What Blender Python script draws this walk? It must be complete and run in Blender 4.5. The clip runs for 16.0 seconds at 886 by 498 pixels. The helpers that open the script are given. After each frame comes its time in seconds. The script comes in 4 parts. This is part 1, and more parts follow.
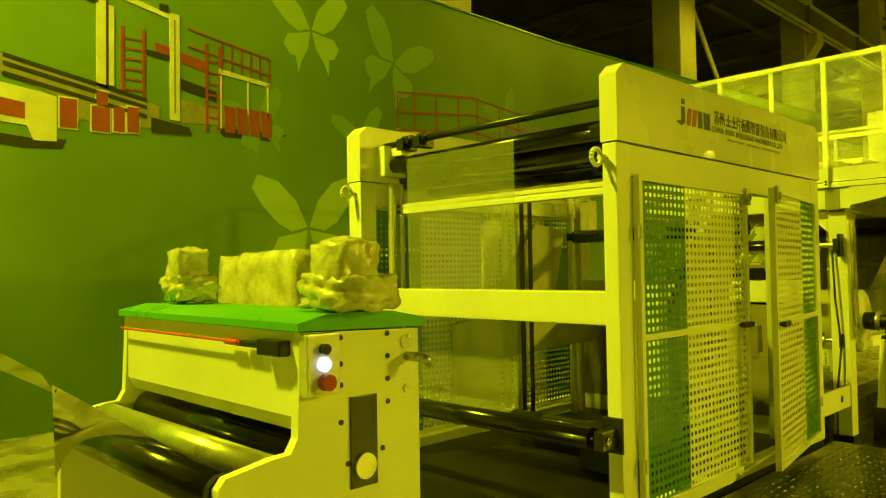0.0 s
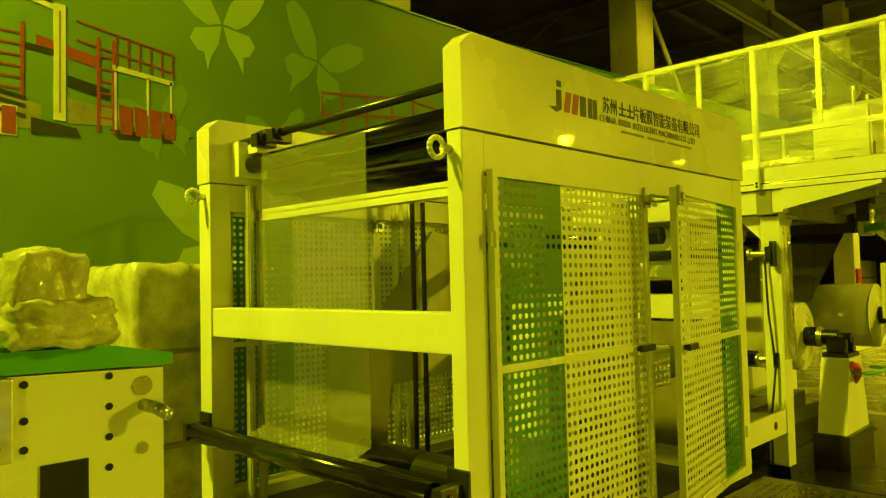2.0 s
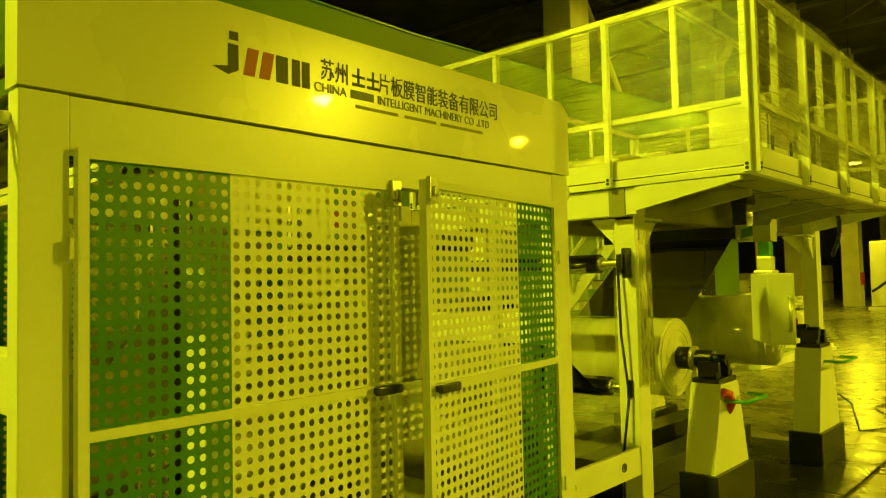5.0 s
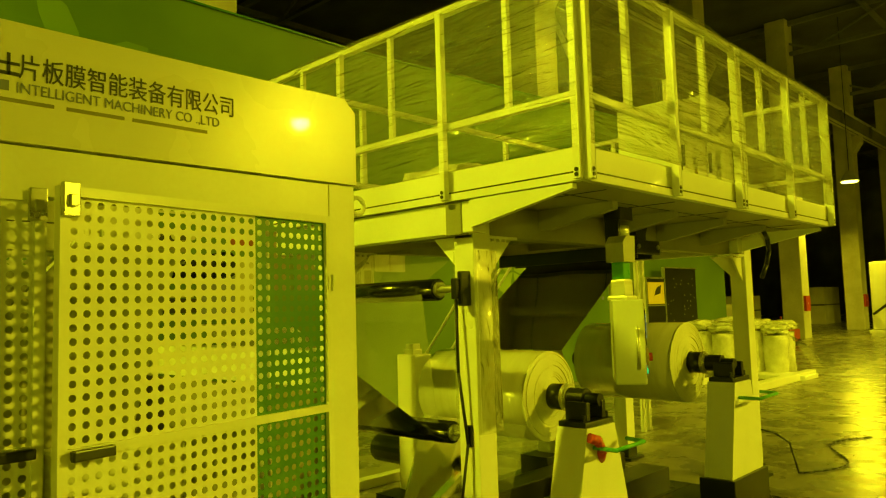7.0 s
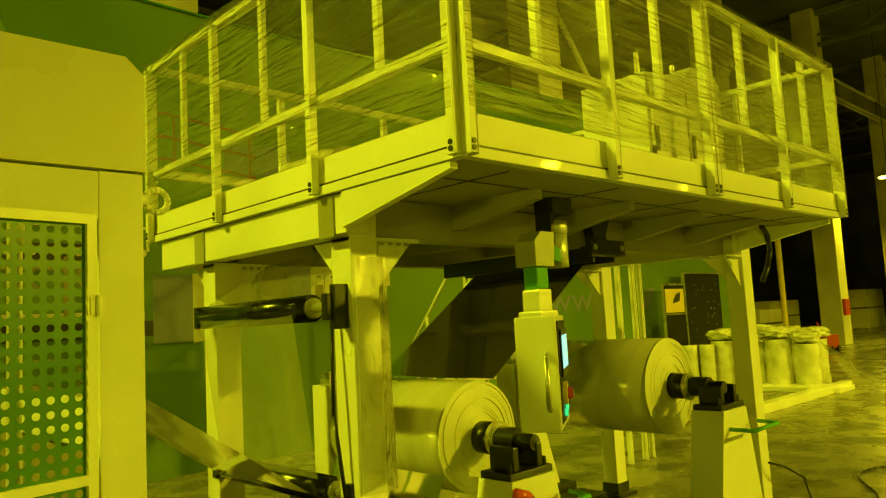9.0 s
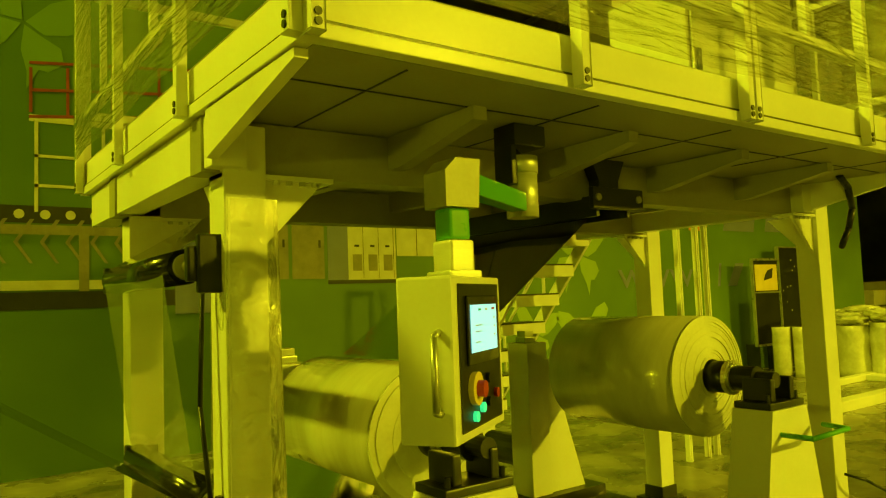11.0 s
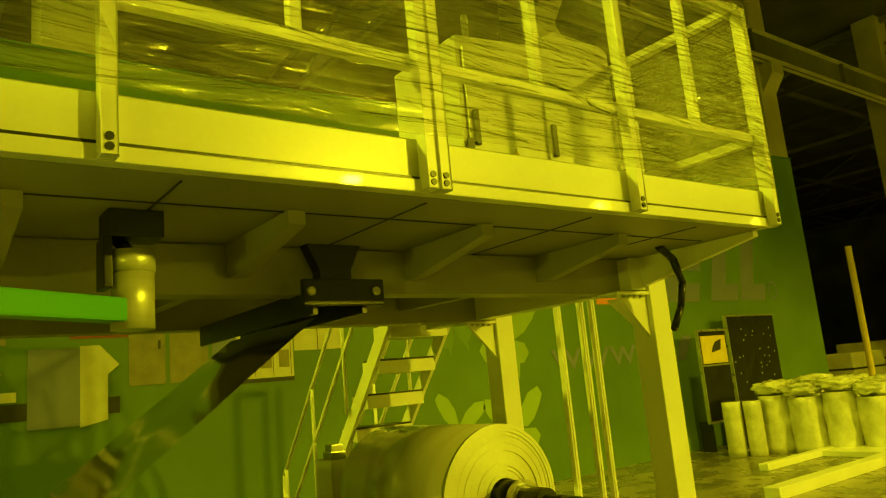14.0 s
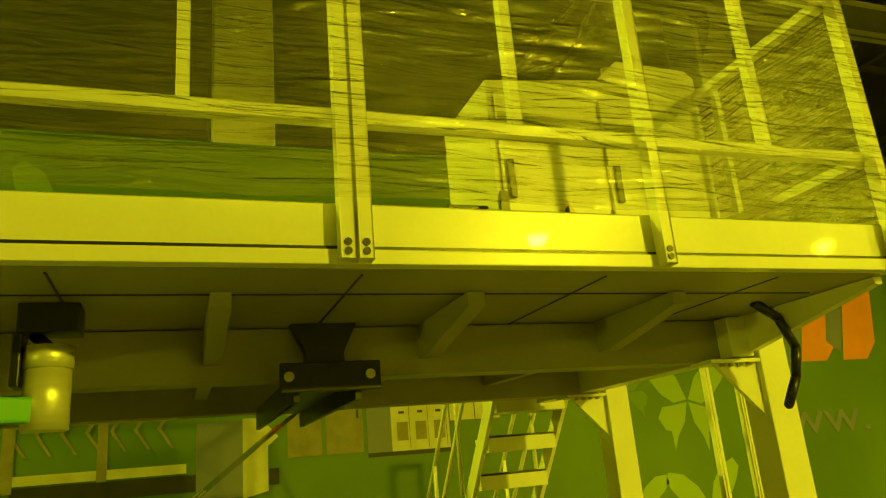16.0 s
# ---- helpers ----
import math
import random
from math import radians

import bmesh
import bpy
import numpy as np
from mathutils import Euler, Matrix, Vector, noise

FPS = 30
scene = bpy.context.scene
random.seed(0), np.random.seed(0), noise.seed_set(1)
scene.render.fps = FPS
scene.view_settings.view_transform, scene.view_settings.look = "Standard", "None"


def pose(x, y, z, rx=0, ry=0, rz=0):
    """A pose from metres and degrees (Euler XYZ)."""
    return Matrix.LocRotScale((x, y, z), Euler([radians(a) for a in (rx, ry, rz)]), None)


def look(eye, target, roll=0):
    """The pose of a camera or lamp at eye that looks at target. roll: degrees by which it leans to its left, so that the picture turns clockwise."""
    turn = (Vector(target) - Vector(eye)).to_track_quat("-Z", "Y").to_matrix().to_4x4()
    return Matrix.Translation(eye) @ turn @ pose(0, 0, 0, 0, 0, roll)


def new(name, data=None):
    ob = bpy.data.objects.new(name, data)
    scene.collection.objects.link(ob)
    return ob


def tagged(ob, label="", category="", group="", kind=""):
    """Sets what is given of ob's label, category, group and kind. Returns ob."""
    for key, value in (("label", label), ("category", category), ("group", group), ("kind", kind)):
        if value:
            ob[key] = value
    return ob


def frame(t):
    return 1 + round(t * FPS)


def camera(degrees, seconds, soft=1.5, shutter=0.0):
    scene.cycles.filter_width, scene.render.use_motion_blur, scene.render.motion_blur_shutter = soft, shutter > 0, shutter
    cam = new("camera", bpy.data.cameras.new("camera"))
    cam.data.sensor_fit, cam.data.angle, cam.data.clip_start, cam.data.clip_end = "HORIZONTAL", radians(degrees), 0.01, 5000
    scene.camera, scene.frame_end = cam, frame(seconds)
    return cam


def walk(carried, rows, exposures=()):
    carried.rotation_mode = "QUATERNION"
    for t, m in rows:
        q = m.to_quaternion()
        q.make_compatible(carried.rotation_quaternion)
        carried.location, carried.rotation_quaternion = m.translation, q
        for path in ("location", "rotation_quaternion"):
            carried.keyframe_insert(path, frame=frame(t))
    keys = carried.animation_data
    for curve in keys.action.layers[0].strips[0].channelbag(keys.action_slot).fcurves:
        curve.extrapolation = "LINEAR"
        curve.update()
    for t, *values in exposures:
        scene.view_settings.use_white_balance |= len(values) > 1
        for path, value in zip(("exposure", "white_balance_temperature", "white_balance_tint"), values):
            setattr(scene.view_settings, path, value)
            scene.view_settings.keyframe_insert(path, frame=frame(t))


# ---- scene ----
cam = camera(62.3, 16.0, 1.15)
PATH = [
    (0, (-3.21, -2.156, 1.621), (-1.82, -0.718, 1.677), -0.9),
    (0.5, (-2.975, -2.107, 1.616), (-1.603, -0.654, 1.679), -0.8),
    (1, (-2.741, -2.08, 1.632), (-1.369, -0.627, 1.706), -1.0),
    (1.5, (-2.472, -2.122, 1.639), (-1.084, -0.685, 1.722), -1.2),
    (2, (-2.201, -2.148, 1.636), (-0.774, -0.749, 1.719), -1.3),
    (2.5, (-1.969, -2.127, 1.635), (-0.502, -0.771, 1.721), -1.7),
    (3, (-1.726, -2.182, 1.634), (-0.237, -0.85, 1.727), -2.0),
    (3.5, (-1.466, -2.315, 1.64), (0.016, -0.975, 1.729), -1.9),
    (4, (-1.215, -2.312, 1.615), (0.261, -0.965, 1.702), -1.7),
    (4.2, (-1.12, -2.289, 1.626), (0.364, -0.951, 1.711), -1.6),
    (6.3, (0.141, -2.661, 1.717), (1.588, -1.284, 1.827), -0.8),
    (6.5, (0.289, -2.706, 1.708), (1.736, -1.33, 1.834), -1.1),
    (7, (0.599, -2.781, 1.677), (2.045, -1.408, 1.835), -1.7),
    (7.5, (0.907, -2.759, 1.67), (2.366, -1.401, 1.833), -1.9),
    (8, (1.214, -2.72, 1.692), (2.682, -1.374, 1.869), -2.8),
    (8.2, (1.326, -2.716, 1.705), (2.785, -1.36, 1.881), -3.0),
    (10.3, (2.554, -2.511, 1.635), (3.766, -0.932, 1.831), -2.1),
    (10.5, (2.648, -2.495, 1.627), (3.847, -0.904, 1.801), -2.0),
    (11, (2.911, -2.43, 1.62), (4.089, -0.82, 1.764), -2.2),
    (11.5, (3.196, -2.414, 1.633), (4.37, -0.8, 1.766), -2.2),
    (12, (3.449, -2.433, 1.654), (4.629, -0.825, 1.806), -2.2),
    (12.5, (3.659, -2.421, 1.657), (4.858, -0.832, 1.846), -2.6),
    (13, (3.871, -2.481, 1.683), (5.086, -0.912, 1.928), -3.5),
    (13.5, (4.062, -2.6, 1.701), (5.275, -1.038, 2.004), -4.4),
    (14, (4.256, -2.63, 1.693), (5.448, -1.065, 2.052), -5.3),
    (14.5, (4.513, -2.634, 1.727), (5.666, -1.056, 2.148), -6.3),
    (15, (4.783, -2.723, 1.739), (5.842, -1.098, 2.226), -6.9),
    (15.5, (4.989, -2.726, 1.735), (5.902, -1.028, 2.264), -6.1),
    (16, (5.164, -2.692, 1.746), (5.841, -0.897, 2.311), -5.0),
]
walk(cam, [(t, look(eye, target, roll)) for t, eye, target, roll in PATH])

# ---- world and lamps ----
world = bpy.data.worlds.new("world")
scene.world = world
world.use_nodes = True
world.node_tree.nodes["Background"].inputs[0].default_value = (0.5, 0.52, 0.02, 1)
world.node_tree.nodes["Background"].inputs[1].default_value = 0.02
LAMP_COLOUR = (1.0, 0.88, 0.012)
GREENISH = (0.97, 1.0, 0.011)
# The last entry is unseen, added to brighten the deck and columns.
LAMPS = [(16, -19, 8.5, 20500), (28, -19, 8.5, 13000), (40, -19, 8.5, 8000), (-5.0, 3.8, 9.3, 7600), (33.0, 5.4, 6.1, 1600), (13.5, 1.5, 9.5, 1700)]
# Unseen low flood added behind the camera, assumed from shadows, brightens left faces.
ADDED_FLOODS = [(-11, -11, 2.2, 1350)]
for lx, ly, lz, power in LAMPS:
    lamp = bpy.data.lights.new("high_bay_light", "SPOT")
    lamp.energy, lamp.color, lamp.shadow_soft_size = power, GREENISH if lx < 0 else LAMP_COLOUR, 0.3
    lamp.spot_size, lamp.spot_blend = radians(165), 0.25
    new("high_bay_light", lamp).matrix_world = pose(lx, ly, lz)
for lx, ly, lz, power in ADDED_FLOODS:
    lamp = bpy.data.lights.new("added_flood_light", "SPOT")
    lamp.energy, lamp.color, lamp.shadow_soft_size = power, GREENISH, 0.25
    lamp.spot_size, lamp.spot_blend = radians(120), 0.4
    new("added_flood_light", lamp).matrix_world = look((lx, ly, lz), (0.0, 2.0, 3.0))


# ---- materials ----
def material(name, colour, rough=0.5, metal=0.0, vary=0.12, scale=6.0, bump=0.05, fine=60.0, coat=0.0, stretch=(1, 1, 1), second=None, emit=0.0):
    """Paint, metal or concrete with stains at a large scale and grain at a small one."""
    m = bpy.data.materials.new(name)
    m.use_nodes = True
    nt = m.node_tree
    b = nt.nodes["Principled BSDF"]
    co = nt.nodes.new("ShaderNodeTexCoord")
    mp = nt.nodes.new("ShaderNodeMapping")
    mp.inputs["Scale"].default_value = stretch
    nt.links.new(co.outputs["Object"], mp.inputs["Vector"])
    big = nt.nodes.new("ShaderNodeTexNoise")
    big.inputs["Scale"].default_value, big.inputs["Detail"].default_value = scale, 4
    small = nt.nodes.new("ShaderNodeTexNoise")
    small.inputs["Scale"].default_value, small.inputs["Detail"].default_value = fine, 3
    for n in (big, small):
        nt.links.new(mp.outputs[0], n.inputs["Vector"])
    ramp = nt.nodes.new("ShaderNodeValToRGB")
    ramp.color_ramp.elements[0].position, ramp.color_ramp.elements[1].position = 0.32, 0.68
    lo = second or tuple(c * (1 - vary) for c in colour)
    hi = colour if second else tuple(min(1, c * (1 + vary * 0.5)) for c in colour)
    ramp.color_ramp.elements[0].color, ramp.color_ramp.elements[1].color = (*lo, 1), (*hi, 1)
    nt.links.new(big.outputs[0], ramp.inputs[0])
    mix = nt.nodes.new("ShaderNodeMix")
    mix.data_type, mix.blend_type = "RGBA", "MULTIPLY"
    mix.inputs[0].default_value = vary
    nt.links.new(ramp.outputs[0], mix.inputs[6])
    nt.links.new(small.outputs[0], mix.inputs[7])
    nt.links.new(mix.outputs[2], b.inputs["Base Color"])
    rr = nt.nodes.new("ShaderNodeMapRange")
    rr.inputs[3].default_value, rr.inputs[4].default_value = max(0.02, rough - 0.1), min(1, rough + 0.1)
    nt.links.new(big.outputs[0], rr.inputs[0])
    nt.links.new(rr.outputs[0], b.inputs["Roughness"])
    b.inputs["Metallic"].default_value = metal
    b.inputs["Coat Weight"].default_value = coat
    if bump:
        bp = nt.nodes.new("ShaderNodeBump")
        bp.inputs["Strength"].default_value, bp.inputs["Distance"].default_value = bump, 0.01
        nt.links.new(small.outputs[0], bp.inputs["Height"])
        nt.links.new(bp.outputs[0], b.inputs["Normal"])
    if emit:
        b.inputs["Emission Color"].default_value, b.inputs["Emission Strength"].default_value = (*colour, 1), emit
    return m


def film_material(name, clear, tint, wrinkle, stretch, rough=0.12):
    """Clear plastic film: mostly see-through, with wrinkled gloss."""
    m = bpy.data.materials.new(name)
    m.use_nodes = True
    nt = m.node_tree
    nt.nodes.remove(nt.nodes["Principled BSDF"])
    out = nt.nodes["Material Output"]
    tr, gl, df = (nt.nodes.new("ShaderNodeBsdf" + k) for k in ("Transparent", "Glossy", "Diffuse"))
    gl.inputs["Roughness"].default_value = rough
    df.inputs["Color"].default_value = (*tint, 1)
    co, mp, no, bp = (nt.nodes.new("ShaderNode" + k) for k in ("TexCoord", "Mapping", "TexNoise", "Bump"))
    mp.inputs["Scale"].default_value = stretch
    no.inputs["Scale"].default_value, no.inputs["Detail"].default_value, no.inputs["Distortion"].default_value = 1.0, 5, 1.2
    bp.inputs["Strength"].default_value, bp.inputs["Distance"].default_value = wrinkle, 0.05 if wrinkle > 0.5 else 0.02
    nt.links.new(co.outputs["Object"], mp.inputs[0])
    nt.links.new(mp.outputs[0], no.inputs["Vector"])
    nt.links.new(no.outputs[0], bp.inputs["Height"])
    nt.links.new(bp.outputs[0], gl.inputs["Normal"])
    fr = nt.nodes.new("ShaderNodeFresnel")
    fr.inputs[0].default_value = 1.5
    nt.links.new(bp.outputs[0], fr.inputs["Normal"])
    a, b = nt.nodes.new("ShaderNodeMixShader"), nt.nodes.new("ShaderNodeMixShader")
    a.inputs[0].default_value = 1 - clear
    nt.links.new(tr.outputs[0], a.inputs[1])
    nt.links.new(df.outputs[0], a.inputs[2])
    mul = nt.nodes.new("ShaderNodeMath")
    mul.operation, mul.use_clamp = "MULTIPLY_ADD", True
    mul.inputs[1].default_value, mul.inputs[2].default_value = (1.3, 0.13) if wrinkle > 0.5 else (1.5, 0.03)
    nt.links.new(fr.outputs[0], mul.inputs[0])
    nt.links.new(mul.outputs[0], b.inputs[0])
    nt.links.new(a.outputs[0], b.inputs[1])
    nt.links.new(gl.outputs[0], b.inputs[2])
    nt.links.new(b.outputs[0], out.inputs[0])
    return m


WHITE = material("white_paint", (0.80, 0.80, 0.76), 0.32, vary=0.06, scale=2.5, bump=0.02, coat=0.15)
HOOD = material("satin_white_paint", (0.74, 0.72, 0.66), 0.27, vary=0.05, scale=1.5, bump=0.015, fine=140, coat=0.35)
ALU = material("aluminium", (0.72, 0.72, 0.70), 0.38, 0.45, 0.1, 5, 0.03, stretch=(1, 1, 8))
STEEL = material("steel", (0.62, 0.62, 0.58), 0.3, 0.75, 0.15, 8, 0.02)
BLACK = material("black_metal", (0.018, 0.018, 0.016), 0.35, 0.0, 0.3, 6, 0.05)
RUBBER = material("black_roller", (0.012, 0.012, 0.011), 0.18, 0.0, 0.3, 4, 0.02, coat=0.3)
GREEN = material("green_paint", (0.045, 0.19, 0.035), 0.35, vary=0.08, scale=3, bump=0.02)
BRIGHT = material("bright_green_paint", (0.10, 0.42, 0.07), 0.3, vary=0.08, scale=5, bump=0.02)
WALLGREEN = material("green_print", (0.15, 0.26, 0.03), 0.55, vary=0.08, scale=0.35, bump=0.02, second=(0.075, 0.15, 0.016))
PALE = material("pale_green_print", (0.30, 0.43, 0.06), 0.55, vary=0.06, scale=1.5, bump=0.02)
FAINT = material("faint_green_print", (0.165, 0.28, 0.03), 0.55, vary=0.06, scale=1.5, bump=0.02)
CONCRETE = material("worn_concrete", (0.40, 0.38, 0.34), 0.27, vary=0.5, scale=1.7, bump=0.4, fine=7, second=(0.13, 0.122, 0.105))
PLATE = material("oily_steel_plate", (0.05, 0.048, 0.04), 0.25, 0.4, 0.4, 3, 0.06)
HALL = material("hall_wall", (0.20, 0.20, 0.18), 0.8, vary=0.4, scale=0.5, bump=0.1, fine=12)
ROOFM = material("roof_sheet", (0.11, 0.11, 0.1), 0.8, vary=0.4, scale=0.6, bump=0.1, fine=10)
COLUMN = material("painted_concrete", (0.62, 0.6, 0.52), 0.55, vary=0.2, scale=1.2, bump=0.1, fine=14)
REDM = material("red_paint", (0.42, 0.04, 0.02), 0.45, vary=0.15, scale=5)
RED2 = material("red_print", (0.33, 0.06, 0.02), 0.55, vary=0.2, scale=8)
GREYP = material("grey_print", (0.19, 0.21, 0.5), 0.55, vary=0.08, scale=3)
DARKP = material("dark_print", (0.035, 0.032, 0.02), 0.55, vary=0.3, scale=5)
WHITEP = material("white_print", (0.62, 0.6, 0.5), 0.55, vary=0.12, scale=5)
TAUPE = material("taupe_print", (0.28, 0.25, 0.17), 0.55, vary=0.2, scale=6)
ORANGE = material("orange_print", (0.8, 0.27, 0.02), 0.55, vary=0.08, scale=3)
# Darker copy of the white steel: shade under the deck put into the colour.
SHADED_DECK = material("shaded_deck_underside", (0.36, 0.35, 0.29), 0.45, vary=0.15, scale=2, bump=0.03)
WRAP = film_material("stretch_film", 0.88, (0.6, 0.6, 0.55), 1.0, (2.6, 2.6, 26), 0.18)
LEGWRAP = film_material("crumpled_film", 0.8, (0.6, 0.6, 0.5), 0.95, (9, 9, 7), 0.18)
WEB = film_material("clear_web", 0.80, (0.7, 0.7, 0.62), 0.10, (1.5, 1.5, 1.5), 0.08)
REEL = material("wound_film", (0.62, 0.62, 0.54), 0.16, vary=0.12, scale=2.2, bump=0.06, fine=30, coat=0.6, stretch=(1, 5, 1))
REELEND = material("wound_film_end", (0.72, 0.72, 0.62), 0.4, vary=0.15, scale=4, bump=0.05)
BUBBLE = material("bubble_wrap", (0.66, 0.64, 0.5), 0.22, vary=0.35, scale=7, bump=0.5, fine=45, coat=0.6)
SCREEN = material("lit_screen", (0.35, 0.85, 0.95), 0.3, vary=0.02, bump=0, emit=0.85)
GLOW = material("lit_green_button", (0.05, 0.9, 0.3), 0.3, vary=0.02, bump=0, emit=0.8)
LED = material("lit_white_button", (0.75, 0.8, 1.0), 0.3, vary=0.02, bump=0, emit=1.6)
BULB = material("lamp_glass", (1.0, 0.95, 0.08), 0.3, vary=0.02, bump=0, emit=12)
CAST = material("cast_grey", (0.42, 0.42, 0.38), 0.5, 0.2, 0.12, 8, 0.06)
YELLOWP = material("yellow_plastic", (0.8, 0.62, 0.15), 0.35, vary=0.08)
HOSE = material("red_hose", (0.6, 0.07, 0.02), 0.4, vary=0.15)


# ---- shapes ----
def box(bm, x0, x1, y0, y1, z0, z1, bev=0.0, m=None):
    g = bmesh.ops.create_cube(bm, size=1)["verts"]
    for v in g:
        v.co = Vector(((x0 + x1) / 2 + v.co.x * (x1 - x0), (y0 + y1) / 2 + v.co.y * (y1 - y0), (z0 + z1) / 2 + v.co.z * (z1 - z0)))
        if m:
            v.co = m @ v.co
    if bev:
        bmesh.ops.bevel(bm, geom=list({e for v in g for e in v.link_edges}), offset=bev, segments=2, affect="EDGES", profile=0.6)
    return bm


def cyl(bm, p, q, r, seg=20, r2=None):
    p, q = Vector(p), Vector(q)
    d = q - p
    m = Matrix.Translation((p + q) / 2) @ d.to_track_quat("Z", "Y").to_matrix().to_4x4()
    bmesh.ops.create_cone(bm, cap_ends=True, segments=seg, radius1=r, radius2=r if r2 is None else r2, depth=d.length, matrix=m)
    return bm


def prism(bm, pts, axis, a, b):
    """An outline in the two other axes, drawn out along one axis from a to b."""
    def at(p, c):
        return {"x": (c, p[0], p[1]), "y": (p[0], c, p[1]), "z": (p[0], p[1], c)}[axis]
    lo, hi = [bm.verts.new(at(p, a)) for p in pts], [bm.verts.new(at(p, b)) for p in pts]
    n = len(pts)
    bm.faces.new(lo), bm.faces.new(hi[::-1])
    for i in range(n):
        bm.faces.new((lo[i], hi[i], hi[(i + 1) % n], lo[(i + 1) % n]))
    bmesh.ops.recalc_face_normals(bm, faces=bm.faces[:])
    return bm


def tube(bm, pts, r, seg=10):
    for p, q in zip(pts, pts[1:]):
        cyl(bm, p, q, r, seg)
        bmesh.ops.create_uvsphere(bm, u_segments=seg, v_segments=6, radius=r, matrix=Matrix.Translation(q))
    return bm


def B():
    return bmesh.new()


def thing(name, at, label, category, group="", kind=""):
    ob = new(name)
    ob.location = at
    ob.empty_display_size = 0.1
    return tagged(ob, label, category, group, kind)


def finish(name, bm, mat, smooth=False):
    me = bpy.data.meshes.new(name)
    if smooth:
        for f in bm.faces:
            f.smooth = len(f.verts) == 4
    bm.to_mesh(me)
    bm.free()
    me.materials.append(mat)
    return new(name, me)


def part(name, bm, mat, parent, label="", smooth=False):
    """One mesh of a thing, or of a part, in world places."""
    ob = finish(name, bm, mat, smooth)
    ob.parent = parent
    top = parent
    while top.parent:
        top = top.parent
    if parent.type == "EMPTY":
        ob.matrix_parent_inverse = Matrix.Translation(-top.location)
    return tagged(ob, label)


def structure(name, bm, mat, label, category):
    return tagged(finish(name, bm, mat), label, category, kind="structure")


def perforated(x0, x1, z0, z1, y, pitch=0.045, r=0.0132):
    """A thin punched sheet in the x-z plane, every hole cut."""
    nx, nz = max(1, round((x1 - x0) / pitch)), max(1, round((z1 - z0) / pitch))
    px, pz = (x1 - x0) / nx, (z1 - z0) / nz
    verts, faces = [], []
    for i in range(nx + 1):
        for k in range(nz + 1):
            verts.append((x0 + i * px, y, z0 + k * pz))
    def corner(i, k):
        return i * (nz + 1) + k
    for i in range(nx):
        for k in range(nz):
            cx, cz, n = x0 + (i + 0.5) * px, z0 + (k + 0.5) * pz, len(verts)
            for j in range(8):
                a = math.pi / 8 + j * math.pi / 4
                verts.append((cx + r * math.cos(a), y, cz + r * math.sin(a)))
            c = (corner(i + 1, k + 1), corner(i, k + 1), corner(i, k), corner(i + 1, k))
            for s in range(4):
                a, b = n + 2 * s, n + 2 * s + 1
                faces.append((c[s], a, b))
                faces.append((c[s], b, n + (2 * s + 2) % 8, c[(s + 1) % 4]))
    me = bpy.data.meshes.new("sheet")
    me.from_pydata(verts, [], faces)
    bm = B()
    bm.from_mesh(me)
    bpy.data.meshes.remove(me)
    return bm


# ---- hall ----
structure("floor", box(B(), -30, 75, -32, 40, -0.3, 0), CONCRETE, "worn oil-stained concrete factory floor", "floor")
structure("wall_south", box(B(), -30, 75, -32.3, -32, 0, 13), HALL, "dark far factory hall wall", "wall")
structure("wall_north", box(B(), -30, 75, 40, 40.3, 0, 13), HALL, "dark far factory hall wall", "wall")
structure("wall_west", box(B(), -30.3, -30, -32, 40, 0, 13), HALL, "dark far factory hall wall", "wall")
structure("wall_east", box(B(), 75, 75.3, -32, 40, 0, 13), HALL, "dark far factory hall wall", "wall")
structure("ceiling", box(B(), -30, 75, -32, 40, 13, 13.3), ROOFM, "dark sheet roof of the hall", "ceiling")
structure("wall_partition", prism(B(), [(-14, 0), (22.1, 0), (22.1, 6.4), (15, 6.1), (8, 5.85), (-14, 5.85)], "y", 6.165, 6.5), WALLGREEN, "tall green printed display wall with lighter patches", "wall")
structure("trim", prism(B(), [(-14, 5.851), (8, 5.851), (15, 6.101), (22.12, 6.401), (22.12, 6.43), (15, 6.13), (8, 5.88), (-14, 5.88)], "y", 6.145, 6.52), GREEN, "thin green capping along the display wall", "trim")


# ---- winder housing ----
def ring_frame(xs, zs, y0, y1):
    """A flat frame whose bars are the even cells of a grid, as one solid."""
    bm = B()
    v = [[bm.verts.new((x, y0, z)) for z in zs] for x in xs]
    for i in range(len(xs) - 1):
        for k in range(len(zs) - 1):
            if i % 2 == 0 or k % 2 == 0:
                bm.faces.new((v[i][k], v[i + 1][k], v[i + 1][k + 1], v[i][k + 1]))
    out = bmesh.ops.extrude_face_region(bm, geom=bm.faces[:])["geom"]
    bmesh.ops.translate(bm, vec=(0, y1 - y0, 0), verts=[g for g in out if isinstance(g, bmesh.types.BMVert)])
    bmesh.ops.recalc_face_normals(bm, faces=bm.faces[:])
    return bm


def lathe(rings, cx, cz, seg=56):
    """A turned surface about a level axis along y from rings of radius and y."""
    bm = B()
    loops = [[bm.verts.new((cx + r * math.cos(2 * math.pi * k / seg), y, cz + r * math.sin(2 * math.pi * k / seg))) for k in range(seg)] for r, y in rings]
    for p, q in zip(loops, loops[1:]):
        for k in range(seg):
            bm.faces.new((p[k], p[(k + 1) % seg], q[(k + 1) % seg], q[k]))
    bmesh.ops.recalc_face_normals(bm, faces=bm.faces[:])
    return bm


